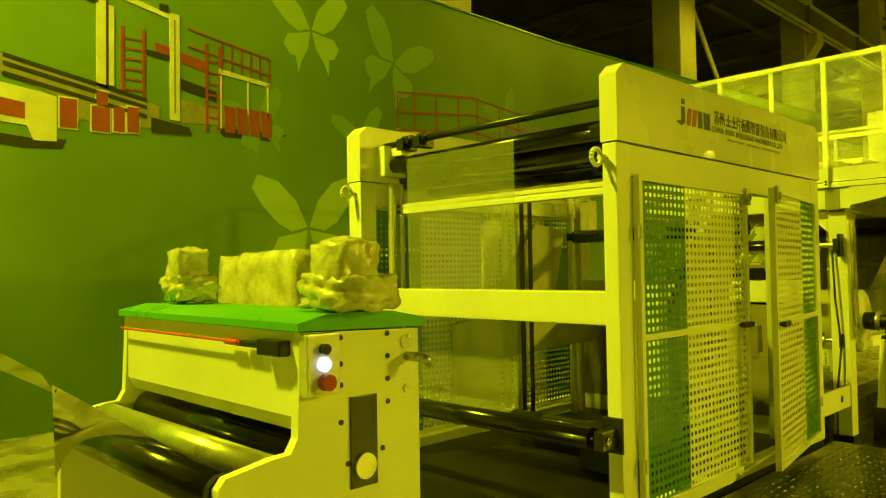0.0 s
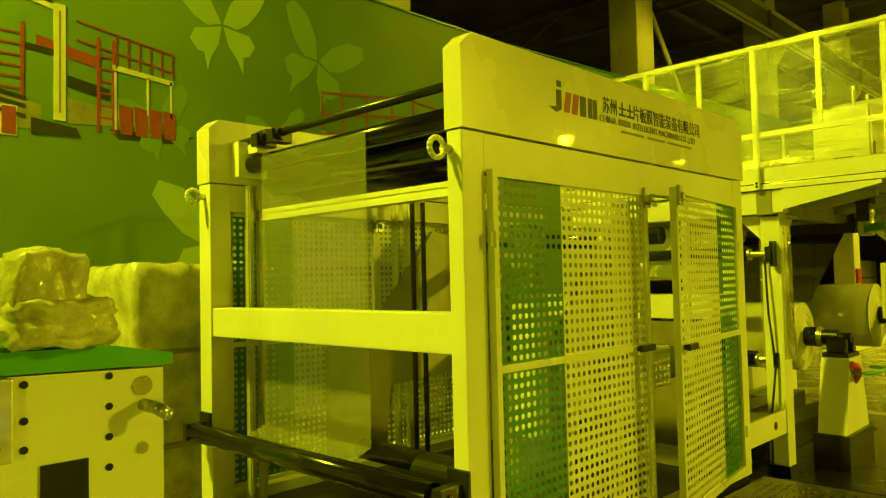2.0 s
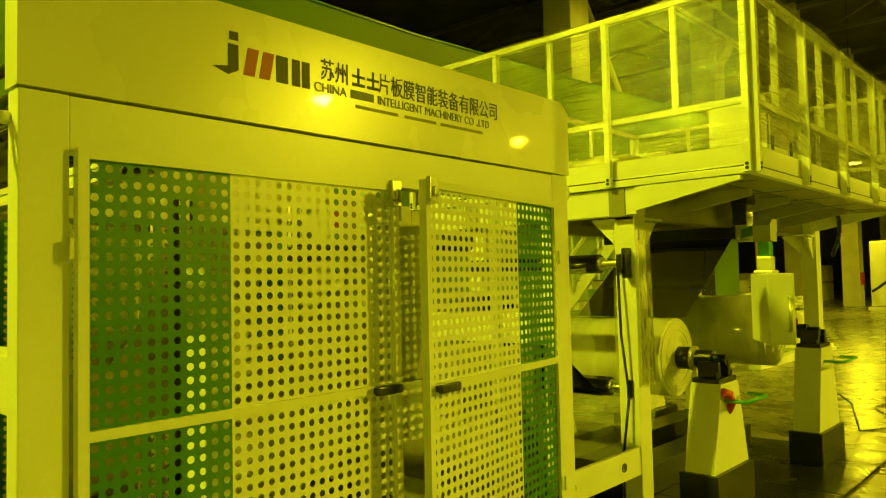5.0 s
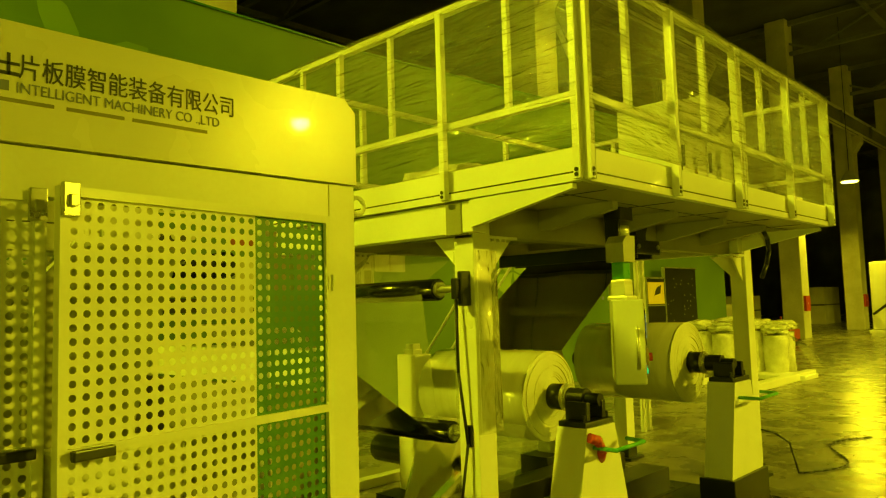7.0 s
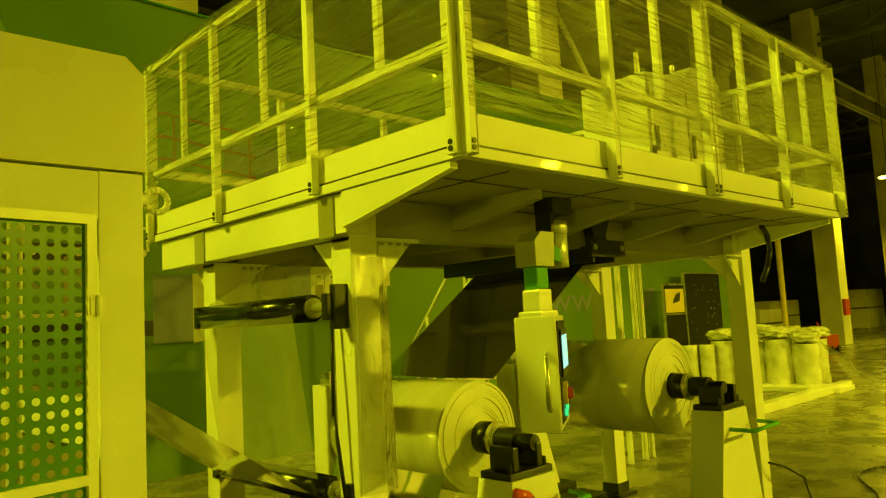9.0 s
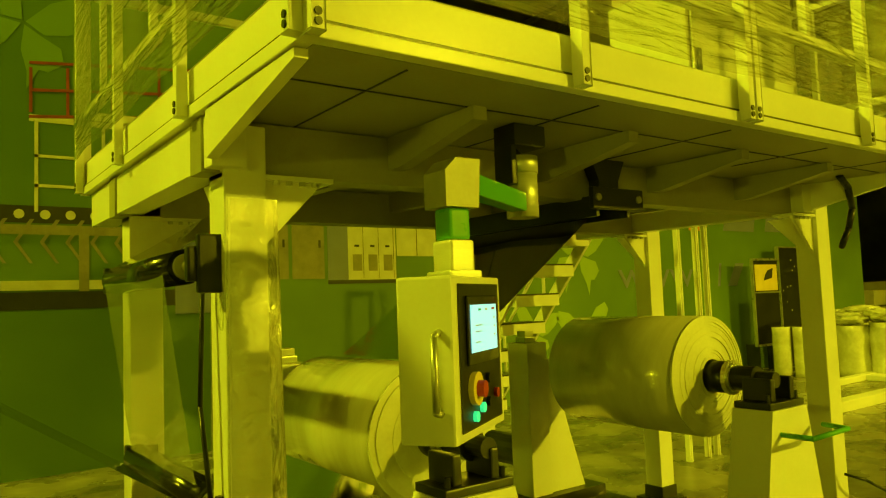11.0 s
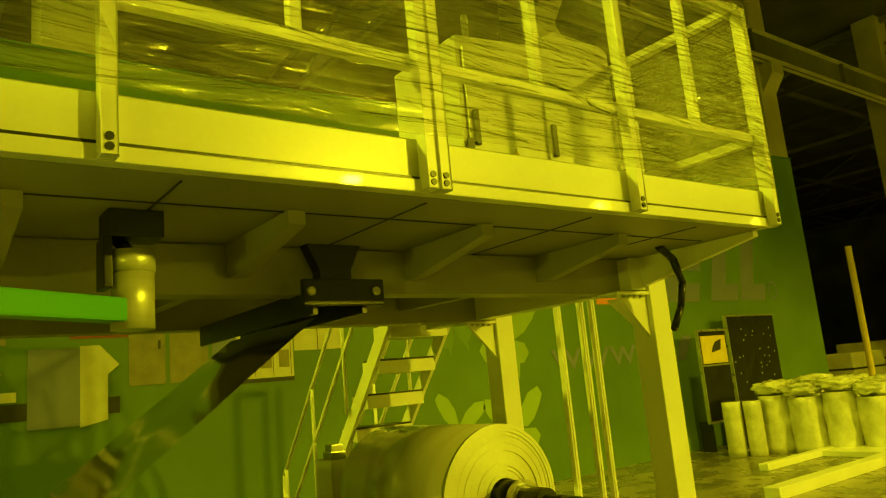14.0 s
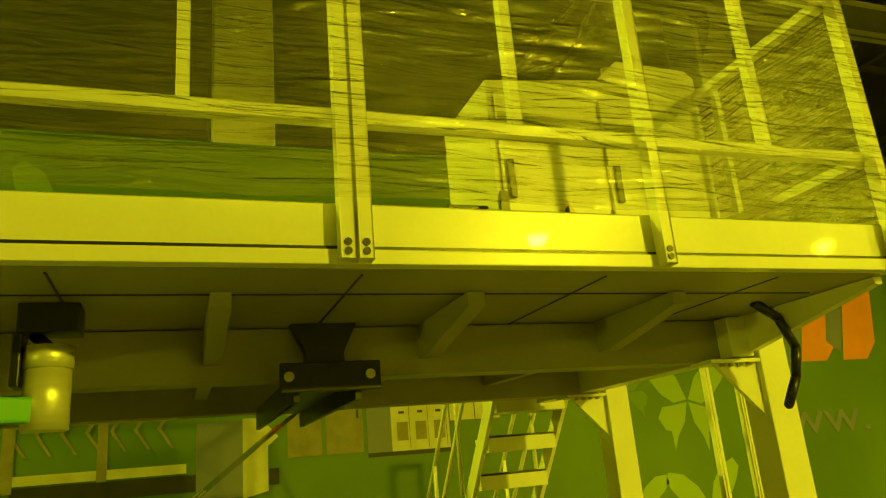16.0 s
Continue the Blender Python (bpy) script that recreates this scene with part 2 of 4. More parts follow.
def make_door(parent, x0, x1, y, z0, z1, zr, green, hinge_left, m=None):
    """A framed door of two punched sheets, part of it painted green."""
    w = 0.032
    f = ring_frame((x0, x0 + w, x1 - w, x1), (z0, z0 + w, zr - w / 2, zr + w / 2, z1 - w, z1), y - 0.018, y + 0.018)
    door = part("door", f, WHITE, parent, "white steel framed door with punched sheet")
    g0, g1 = green
    for a, b in ((z0 + w, zr - w / 2), (zr + w / 2, z1 - w)):
        spans = [(x0 + w, x1 - w, WHITE)]
        if hinge_left:
            spans = [(x0 + w, g1, GREEN), (g1, x1 - w, WHITE)]
        elif green[0] < green[1]:
            spans = [(x0 + w, g0, WHITE), (g0, x1 - w, GREEN)]
        for s0, s1, mt in spans:
            part("punched_sheet", perforated(s0, s1, a, b, y), mt, door, "green punched sheet" if mt == GREEN else "white punched sheet")
    hx = x1 - 0.17 if hinge_left else x0 + 0.03
    h = B()
    box(h, hx, hx + 0.14, y - 0.06, y - 0.035, zr - 0.02, zr + 0.015, 0.006)
    box(h, hx + 0.01, hx + 0.03, y - 0.04, y - 0.015, zr - 0.015, zr + 0.01), box(h, hx + 0.11, hx + 0.13, y - 0.04, y - 0.015, zr - 0.015, zr + 0.01)
    part("handle", h, BLACK, door, "black plastic pull handle")
    for z in (z0 + 0.25, z1 - 0.3):
        ex = x0 - 0.012 if hinge_left else x1 - 0.012
        part("hinge", cyl(box(B(), ex - 0.012, ex + 0.036, y - 0.022, y - 0.017, z - 0.03, z + 0.03), (ex + 0.012, y - 0.026, z - 0.035), (ex + 0.012, y - 0.026, z + 0.035), 0.008, 8), WHITE, door)
    lx = x1 - 0.055 if hinge_left else x0
    part("latch", box(box(B(), lx, lx + 0.055, y - 0.04, y - 0.019, z1 - 0.1, z1 + 0.01, 0.004), lx + 0.015, lx + 0.04, y - 0.055, y - 0.04, z1 - 0.07, z1 - 0.03, 0.004), STEEL, door, "steel door switch")
    if m:
        door.matrix_basis = m
    return door


housing = thing("winder_housing", (1.4, 1.0, 0.28), "white steel film winder housing with punched double doors, one ajar", "machine")
Z0 = 0.28
for x0, x1 in ((0, 0.14), (2.66, 2.81)):
    for y0, y1 in ((-0.11, -0.025), (2.0, 2.14)):
        part("column", box(B(), x0, x1, y0, y1, 0.0 if y0 > 1 else Z0, 2.258, 0.006), WHITE, housing)
for y0, y1 in ((-0.108, -0.027), (2.002, 2.138)):
    part("header", box(B(), 0.14, 2.66, y0, y1, 2.09, 2.256, 0.004), WHITE, housing)
    part("sill", box(B(), 0.14, 2.66, y0, y1, Z0, Z0 + 0.07, 0.004), WHITE, housing)
part("hood", prism(B(), [(-0.006, 2.264), (2.816, 2.264), (2.816, 2.61), (2.75, 2.67), (0.06, 2.67), (-0.006, 2.61)], "y", -0.122, -0.02), HOOD, housing, "satin white hood with lettering")
part("hood", prism(B(), [(-0.006, 2.264), (2.816, 2.264), (2.816, 2.6), (2.75, 2.66), (0.06, 2.66), (-0.006, 2.6)], "y", 1.995, 2.15), HOOD, housing, "rear white hood")
for x0, x1 in ((0.01, 0.13), (2.67, 2.8)):
    part("side_beam", box(B(), x0, x1, -0.025, 2.0, 1.32, 1.495, 0.008), WHITE, housing)
part("side_beam", box(B(), 2.67, 2.8, -0.025, 2.0, Z0, 0.42, 0.006), WHITE, housing)
for y, sx in ((-0.04, 0.0), (2.07, 0.0), (-0.04, 2.81)):
    r = B()
    s = -1 if sx == 0 else 1
    for k in range(14):
        a, b = 2 * math.pi * k / 14, 2 * math.pi * (k + 1) / 14
        c = (sx + s * 0.075, y, 2.18)
        cyl(r, (c[0] + 0.042 * math.cos(a), y, c[2] + 0.042 * math.sin(a)), (c[0] + 0.042 * math.cos(b), y, c[2] + 0.042 * math.sin(b)), 0.012, 8)
    cyl(r, (sx, y, 2.18), (sx + s * 0.04, y, 2.18), 0.02, 12)
    part("lifting_eye", r, WHITE, housing, "white painted lifting eye bolt", True)
make_door(housing, 0.15, 1.45, -0.128, 0.345, 2.10, 1.25, (0.0, 0.66), True)
turn = Matrix.Translation((2.64, -0.128, 0)) @ Matrix.Rotation(radians(8.3), 4, "Z") @ Matrix.Translation((-2.64, 0.128, 0))
make_door(housing, 1.42, 2.64, -0.128, 0.345, 2.10, 1.25, (2.22, 2.62), False, turn)
make_door(housing, 0.165, 1.40, 2.10, 0.345, 2.10, 1.25, (0.0, 0.66), True)
make_door(housing, 1.405, 2.64, 2.10, 0.345, 2.10, 1.25, (2.22, 2.62), False)

# rollers and web inside the housing
for (x, z, r) in ((0.24, 2.38, 0.055), (0.45, 2.32, 0.11), (0.72, 2.30, 0.12), (1.0, 2.34, 0.09)):
    part("roller", cyl(cyl(B(), (x, 0.05, z), (x, 1.98, z), r, 28), (x, 0.03, z), (x, 2.0, z), 0.02, 12), RUBBER, housing, "glossy black roller", True)
part("round_bar", cyl(B(), (0.22, 0.03, 2.53), (0.22, 1.98, 2.53), 0.022, 14), BLACK, housing, "", True)
for y in (1.72, 1.55):
    part("clamp", cyl(box(B(), 0.16, 0.3, y, y + 0.07, 2.47, 2.55, 0.006), (0.22, y - 0.03, 2.53), (0.22, y + 0.05, 2.53), 0.045, 16), BLACK, housing)
part("bearing_plate", box(box(B(), 0.14, 0.6, 1.9, 1.995, 2.3, 2.52, 0.006), 0.2, 0.32, 1.78, 1.9, 2.44, 0 + 2.5, 0.006), WHITE, housing)
part("extrusion", box(box(box(B(), 0.28, 0.36, 0.03, 2.0, 2.03, 2.055), 0.285, 0.355, 0.03, 2.0, 2.055, 2.075), 0.28, 0.36, 0.03, 2.0, 2.075, 2.1), WHITE, housing, "slotted aluminium cross bar")
for x, y in ((0.2, 1.9), (0.28, 1.9), (1.35, 1.82), (1.47, 1.82), (2.3, 1.85), (2.42, 1.85), (1.5, 0.12), (2.45, 0.12)):
    part("guide_post", box(box(B(), x, x + 0.04, y, y + 0.04, 0.3, 2.25), x + 0.01, x + 0.03, y - 0.008, y, 0.3, 2.25), ALU, housing, "slotted aluminium post")
for x in (1.415, 1.52):
    part("guide_rod", cyl(B(), (x, 1.7, 0.3), (x, 1.7, 2.2), 0.018, 10), BLACK, housing)
for x, z, r in ((1.0, 0.5, 0.07), (2.35, 1.9, 0.06)):
    part("roller", cyl(B(), (x, 0.25, z), (x, 1.9, z), r, 24), RUBBER, housing, "glossy black roller", True)
# White frames greyed to put the dimness behind the doors into their colour.
for y in (0.22, 1.78):
    part("side_frame", prism(B(), [(0.72, 0.45), (1.2, 0.45), (1.25, 0.9), (2.5, 0.95), (2.5, 1.15), (1.9, 1.2), (2.1, 1.95), (1.7, 2.0), (1.05, 1.25), (0.72, 1.2)], "y", y, y + 0.05), CAST, housing, "cut steel side frame greyed for the dim inside")
part("gear_cover", box(B(), 0.66, 0.78, 0.05, 0.2, 0.85, 1.9, 0.01), WHITE, housing)
part("drive_box", box(B(), 1.55, 2.05, 0.06, 0.2, 0.95, 1.2, 0.012), WHITE, housing)
part("motor", cyl(box(B(), 0.75, 1.05, 0.4, 0.7, 0.3, 0.6, 0.02), (0.9, 0.7, 0.47), (0.9, 1.1, 0.47), 0.12, 20), BLACK, housing, "black electric motor")
part("lower_roller", cyl(cyl(B(), (-0.1, 0.0, 0.76), (-0.1, 2.02, 0.76), 0.055, 28), (-0.1, -0.1, 0.76), (-0.1, 2.1, 0.76), 0.02, 12), RUBBER, housing, "glossy black outer roller", True)
for y in (-0.09, 2.03):
    part("roller_bracket", box(box(B(), -0.15, 0.05, y, y + 0.05, 0.71, 0.81, 0.008), -0.02, 0.0, y - 0.03, y + 0.09, 0.68, 0.86, 0.005), BLACK, housing)
# White panel drawn in taupe, so the housing's inner shade is in its colour.
part("end_panel", box(B(), 2.69, 2.71, 0.04, 1.99, 0.42, 1.3), TAUPE, housing, "closed side panel darkened for the dim inside")


def sheet_part(name, corners, n, amp, mat, parent, label=""):
    """A hanging film between four corners, slightly wavy."""
    a, b, c, d = (Vector(p) for p in corners)
    normal = (b - a).cross(d - a).normalized()
    verts, faces = [], []
    for i in range(n + 1):
        for j in range(n + 1):
            u, v = i / n, j / n
            p = (a * (1 - u) + b * u) * (1 - v) + (d * (1 - u) + c * u) * v
            p = p + normal * amp * noise.noise(p * 2.1) * (4 * u * (1 - u) + 0.2)
            verts.append(p)
    for i in range(n):
        for j in range(n):
            k = i * (n + 1) + j
            faces.append((k, k + n + 1, k + n + 2, k + 1))
    me = bpy.data.meshes.new(name)
    me.from_pydata(verts, [], faces)
    bm = B()
    bm.from_mesh(me)
    bpy.data.meshes.remove(me)
    for f in bm.faces:
        f.smooth = True
    ob = part(name, bm, mat, parent, label)
    ob.visible_shadow = False
    return ob


sheet_part("film_web", [(0.18, 1.70, 0.80), (0.18, 0.72, 0.80), (0.18, 0.72, 2.40), (0.18, 1.70, 2.40)], 10, 0.02, WEB, housing, "clear plastic film hanging from the roller")
sheet_part("film_web", [(0.18, 1.70, 2.40), (0.18, 0.72, 2.40), (0.42, 0.72, 2.445), (0.42, 1.70, 2.445)], 4, 0.0, WEB, housing, "clear plastic film over the roller")
sheet_part("film_web", [(-0.1, 1.70, 0.70), (-0.1, 0.72, 0.70), (0.18, 0.72, 0.80), (0.18, 1.70, 0.80)], 4, 0.0, WEB, housing)


# lettering on the hood
def letters(words, size, x, z, y, mat, parent, squash=1.0, name="lettering"):
    c = bpy.data.curves.new(name, "FONT")
    c.body, c.size, c.extrude = words, size, 0.001
    c.align_x, c.align_y = "LEFT", "BOTTOM_BASELINE"
    tmp = bpy.data.objects.new(name, c)
    scene.collection.objects.link(tmp)
    bpy.context.view_layer.update()
    me = bpy.data.meshes.new_from_object(tmp.evaluated_get(bpy.context.evaluated_depsgraph_get()))
    bpy.data.objects.remove(tmp)
    me.transform(Matrix.Translation((x, y, z)) @ Matrix.Rotation(radians(90), 4, "X") @ Matrix.Diagonal((squash, 1, 1, 1)))
    bm = B()
    bm.from_mesh(me)
    bpy.data.meshes.remove(me)
    return part(name, bm, mat, parent)


YH = -0.1245
INK = material("dark_ink", (0.03, 0.028, 0.025), 0.5, vary=0.1)
for pts in ([(0.60, 2.44), (0.66, 2.42), (0.70, 2.44), (0.70, 2.53), (0.66, 2.53), (0.66, 2.45)], [(0.665, 2.545), (0.70, 2.545), (0.70, 2.575), (0.665, 2.575)],
            [(0.86, 2.43), (0.91, 2.43), (0.91, 2.53), (0.86, 2.53)], [(0.93, 2.43), (0.965, 2.43), (0.965, 2.53), (0.93, 2.53)], [(0.975, 2.43), (1.01, 2.43), (1.01, 2.53), (0.975, 2.53)]):
    part("logo_mark", prism(B(), pts, "y", YH, YH + 0.003), INK, housing, "dark plain logo bar")
for x in (0.72, 0.785):
    part("logo_stroke", prism(B(), [(x, 2.43), (x + 0.045, 2.43), (x + 0.065, 2.53), (x + 0.02, 2.53)], "y", YH, YH + 0.003), REDM, housing, "red logo stroke")
letters("苏州", 0.092, 1.06, 2.487, YH, INK, housing, 0.80)
bars = B()
for x in (1.225, 1.305):
    box(bars, x, x + 0.066, YH, YH + 0.002, 2.485, 2.497), box(bars, x, x + 0.066, YH, YH + 0.002, 2.52, 2.53), box(bars, x + 0.028, x + 0.038, YH, YH + 0.0025, 2.485, 2.56)
part("logo_mark", bars, INK, housing)
letters("片板膜智能装备有限公司", 0.092, 1.365, 2.487, YH, INK, housing, 0.80)
letters("CHINA", 0.052, 1.03, 2.43, YH, GREYP, housing, 1.0)
part("logo_mark", box(B(), 1.215, 1.34, YH, YH + 0.002, 2.432, 2.466), GREYP, housing)
letters("INTELLIGENT MACHINERY CO .,LTD", 0.052, 1.36, 2.43, YH, GREYP, housing, 0.88)
bars = B()
for x, w in ((1.24, 0.24), (1.52, 0.2), (1.75, 0.3)):
    box(bars, x, x + w, YH, YH + 0.002, 2.395, 2.408)
part("small_print", bars, TAUPE, housing)

# chequer plate step in front of the doors
step = thing("chequer_step", (1.9, -0.7, 0), "dark oily chequer plate step before the doors", "step")
part("tread_plate", box(B(), -0.2, 2.9, -1.02, -0.145, 0.2, 0.255, 0.01), PLATE, step)
part("edge", box(B(), -0.2, 2.92, -1.045, -1.022, 0.0, 0.25, 0.004), WHITE, step, "worn white edge angle")
for x in (-0.15, 1.3, 2.82):
    part("support", box(B(), x, x + 0.05, -0.95, -0.2, 0, 0.2), BLACK, step)
lug = B()
for i in range(46):
    for j in range(14):
        x, y = 0.3 + i * 0.055, -0.97 + j * 0.055
        s = 0.016 if (i + j) % 2 else -0.016
        prism(lug, [(x - abs(s), y - s * 0.3 - 0.004), (x + abs(s), y + s * 0.3 - 0.004), (x + abs(s), y + s * 0.3 + 0.004), (x - abs(s), y - s * 0.3 + 0.004)], "z", 0.2555, 0.259)
tagged(part("lugs", lug, PLATE, step), kind="stuff")
plinth = thing("machine_plinth", (1.4, 1.0, 0), "dark steel base under the winder housing", "base")
part("slab", box(B(), 0.01, 2.8, -0.1, 2.0, 0, 0.278), BLACK, plinth)

plates = thing("floor_plates", (5.0, 0.5, 0), "dark oily steel plates laid under the reels", "plate")
for i in range(5):
    for y0, y1 in ((-0.8, 0.3), (0.31, 1.9)):
        part("plate", box(B(), 2.95 + i * 0.82, 2.95 + i * 0.82 + 0.805, y0, y1, 0.0, 0.022, 0.004), PLATE, plates)

# ---- platform ----
PX0, PX1, PY0, PY1 = 3.685, 7.63, -0.83, 1.98
platform = thing("gantry_platform", (5.6, 0.5, 0), "white steel gantry platform with railings wrapped in film", "platform")
part("deck", box(B(), PX0 + 0.05, PX1 - 0.05, PY0 + 0.05, PY1 - 0.05, 2.284, 2.301), SHADED_DECK, platform, "deck plates with underside shade in their colour")
for x in (4.45, 5.25, 6.05, 6.85):
    part("joist", prism(B(), [(PY0 + 0.3, 2.282), (PY1 - 0.06, 2.282), (PY1 - 0.06, 2.18), (-0.06, 2.15), (PY0 + 0.3, 2.235)], "x", x, x + 0.06), SHADED_DECK, platform)
seams = B()
for x in (4.05, 4.85, 5.65, 6.45, 7.15):
    box(seams, x, x + 0.006, PY0 + 0.1, PY1 - 0.1, 2.2805, 2.2845)
for y in (-0.5, 0.4, 1.1):
    box(seams, PX0 + 0.1, PX1 - 0.1, y, y + 0.006, 2.2800, 2.2842)
part("plate_seams", seams, BLACK, platform)
# Main beams carry the same painted-in underside shade; end beams stay white.
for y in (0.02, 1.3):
    part("main_beam", box(B(), PX0 + 0.02, PX1 - 0.02, y, y + 0.12, 2.09, 2.280, 0.004), SHADED_DECK, platform)
for x in (PX0 + 0.03, PX1 - 0.15):
    part("end_beam", box(B(), x, x + 0.12, -0.06, 1.9, 2.10, 2.279, 0.004), WHITE, platform)
for x in (PX0 + 0.01, PX1 - 0.05):
    part("cantilever", prism(B(), [(-0.06, 2.281), (PY0 + 0.08, 2.281), (PY0 + 0.08, 2.255), (-0.06, 2.12)], "x", x, x + 0.04), WHITE, platform)
legs = [(3.77, -0.01), (7.63, -0.06), (3.77, 1.3), (7.66, 1.3)]
for lx, ly in legs:
    leg = part("leg", box(B(), lx, lx + 0.155, ly, ly + 0.15, 0.1 if lx > 7 else 0.05, 2.26, 0.008), WHITE, platform)
    part("base_plate", box(box(B(), lx - 0.06, lx + 0.22, ly - 0.06, ly + 0.21, 0.0, 0.03, 0.004), lx - 0.01, lx + 0.165, ly - 0.01, ly + 0.16, 0.03, 0.12), BLACK, leg)
    g = B()
    prism(g, [(lx + 0.155, 2.09), (lx + 0.40, 2.09), (lx + 0.155, 1.84)], "y", ly + 0.03, ly + 0.05) if lx < 5 else prism(g, [(lx, 2.09), (lx - 0.25, 2.09), (lx, 1.84)], "y", ly + 0.03, ly + 0.05)
    prism(g, [(ly + 0.15, 2.09), (ly + 0.36, 2.09), (ly + 0.15, 1.88)], "x", lx + 0.05, lx + 0.07)
    box(g, lx - 0.0 if lx < 5 else lx - 0.27, lx + 0.42 if lx < 5 else lx + 0.155, ly + 0.005, ly + 0.145, 2.075, 2.092)
    part("gusset", g, WHITE, leg)
    for k in range(4):
        bx = lx + 0.2 + 0.05 * k if lx < 5 else lx - 0.05 - 0.05 * k
        part("bolt", cyl(B(), (bx, ly + 0.02, 2.06), (bx, ly + 0.02, 2.075), 0.012, 6), STEEL, leg)
# rails of the platform
part("lip", box(box(B(), PX0, PX1, PY0, PY0 + 0.05, 2.285, 2.328, 0.004), PX0, PX0 + 0.05, PY0 + 0.05, PY1, 2.285, 2.328, 0.004), WHITE, platform)
part("lip", box(box(B(), PX0 + 0.05, PX1, PY1 - 0.05, PY1, 2.285, 2.328, 0.004), PX1 - 0.05, PX1, PY0 + 0.05, PY1 - 0.05, 2.285, 2.328, 0.004), WHITE, platform)
# Black strip stands in for the shade between lip and kick plate.
part("shadow_gap", box(box(B(), PX0 + 0.01, PX1 - 0.01, PY0 + 0.008, PY0 + 0.04, 2.328, 2.338), PX0 + 0.008, PX0 + 0.04, PY0 + 0.04, PY1 - 0.01, 2.328, 2.338), BLACK, platform)


def rail_side(p, q, n_lower, n_upper, doubles=(), stations=None):
    """One side of the railing: kick plate, three rails and posts between p and q."""
    p, q = Vector((*p, 0)), Vector((*q, 0))
    along = (q - p).normalized()
    out = Vector((along.y, -along.x, 0))
    def bar(a, b, z0, z1, w0, w1, name, bev=0.004):
        m = Matrix(((along.x, out.x, 0, p.x), (along.y, out.y, 0, p.y), (0, 0, 1, 0), (0, 0, 0, 1)))
        return part(name, box(B(), a, b, w0, w1, z0, z1, bev, m), WHITE, platform)
    L = (q - p).length
    bar(0.02, L - 0.02, 2.338, 2.462, -0.03, -0.015, "kick_plate")
    bar(0.0, L, 2.705, 2.745, -0.035, 0.0, "mid_rail")
    bar(-0.01, L + 0.01, 3.40, 3.44, -0.04, 0.002, "top_rail")
    for i in range(n_lower + 1):
        s = stations[i] if stations else L * i / n_lower
        for d in ((-0.045, 0.005) if i in doubles else (-0.02,)):
            a = min(max(s + d, 0.0), L - 0.04)
            post = bar(a, a + 0.04, 2.29, 3.40, 0.0, 0.04, "post")
            for z in (2.285 + 0.02, 2.285 + 0.045):
                c = p + along * (a + 0.02) + Vector((0, 0, z + 0.005))
                part("bolt", cyl(B(), c + out * 0.035, c + out * 0.045, 0.011, 8), BLACK, post)
    for i in range(n_upper):
        if (i * n_lower) % n_upper:
            s = L * i / n_upper
            bar(s - 0.018, s + 0.018, 2.745, 3.40, -0.03, 0.0, "upper_post")


rail_side((PX0, PY0), (PX1, PY0), 4, 8, (2,), (0.02, 0.96, 1.925, 2.92, 3.945))
rail_side((PX0, PY1), (PX0, PY0), 3, 6)
rail_side((PX1, PY0), (PX1, PY1), 2, 4)
rail_side((PX1, PY1), (PX0, PY1), 4, 4)
for c in ([(PX0, PY0 - 0.045, 2.46), (PX1, PY0 - 0.045, 2.46), (PX1, PY0 - 0.045, 3.43), (PX0, PY0 - 0.045, 3.43)],
          [(PX0 - 0.045, PY1, 2.46), (PX0 - 0.045, PY0, 2.46), (PX0 - 0.045, PY0, 3.43), (PX0 - 0.045, PY1, 3.43)],
          [(PX1 + 0.045, PY0, 2.46), (PX1 + 0.045, PY1, 2.46), (PX1 + 0.045, PY1, 3.43), (PX1 + 0.045, PY0, 3.43)]):
    sheet_part("stretch_film", c, 24, 0.03, WRAP, platform, "crinkled clear stretch film over the railing")

for c in ([(3.775, -0.030, 0.95), (3.965, -0.030, 0.95), (3.955, -0.025, 2.0), (3.785, -0.025, 2.0)], [(3.770, 0.160, 0.95), (3.770, -0.030, 0.95), (3.780, -0.025, 2.0), (3.780, 0.160, 2.0)],
          [(3.965, -0.030, 0.95), (3.965, 0.160, 0.95), (3.955, 0.160, 2.0), (3.955, -0.025, 2.0)]):
    sheet_part("leg_wrapping", c, 18, 0.03, LEGWRAP, platform, "crumpled clear film round the leg")

# electrical cabinet and parts up on the deck
elec = thing("electrical_cabinet", (6.970, 0.3, 2.30), "white electrical cabinet behind stretch film on the deck", "cabinet")
part("body", prism(B(), [(6.450, 2.302), (7.620, 2.302), (7.620, 3.53), (7.570, 3.57), (7.170, 3.58), (7.040, 3.46), (6.450, 3.40)], "y", 0.0, 0.55), WHITE, elec)
for x0, x1 in ((6.480, 6.990), (7.020, 7.590)):
    d = part("door", box(B(), x0, x1, -0.02, -0.002, 2.34, 3.34, 0.005), WHITE, elec)
    part("handle", box(B(), x0 + 0.02, x0 + 0.05, -0.04, -0.021, 2.82, 3.0, 0.004), BLACK, d)
    part("eye_bolt", cyl(B(), (x0 + 0.22, 0.2, 3.34), (x0 + 0.22, 0.2, 3.66), 0.02, 10), STEEL, elec)
part("warning_sign", prism(B(), [(6.710, 2.73), (6.830, 2.73), (6.770, 2.83)], "y", -0.026, -0.0205), YELLOWP, elec, "triangular yellow warning sign")
part("warning_mark", prism(B(), [(6.760, 2.745), (6.780, 2.77), (6.775, 2.80), (6.755, 2.775)], "y", -0.029, -0.0265), BLACK, elec)
part("switch", box(B(), 6.450, 6.490, -0.03, -0.0205, 2.76, 2.85), BLACK, elec)
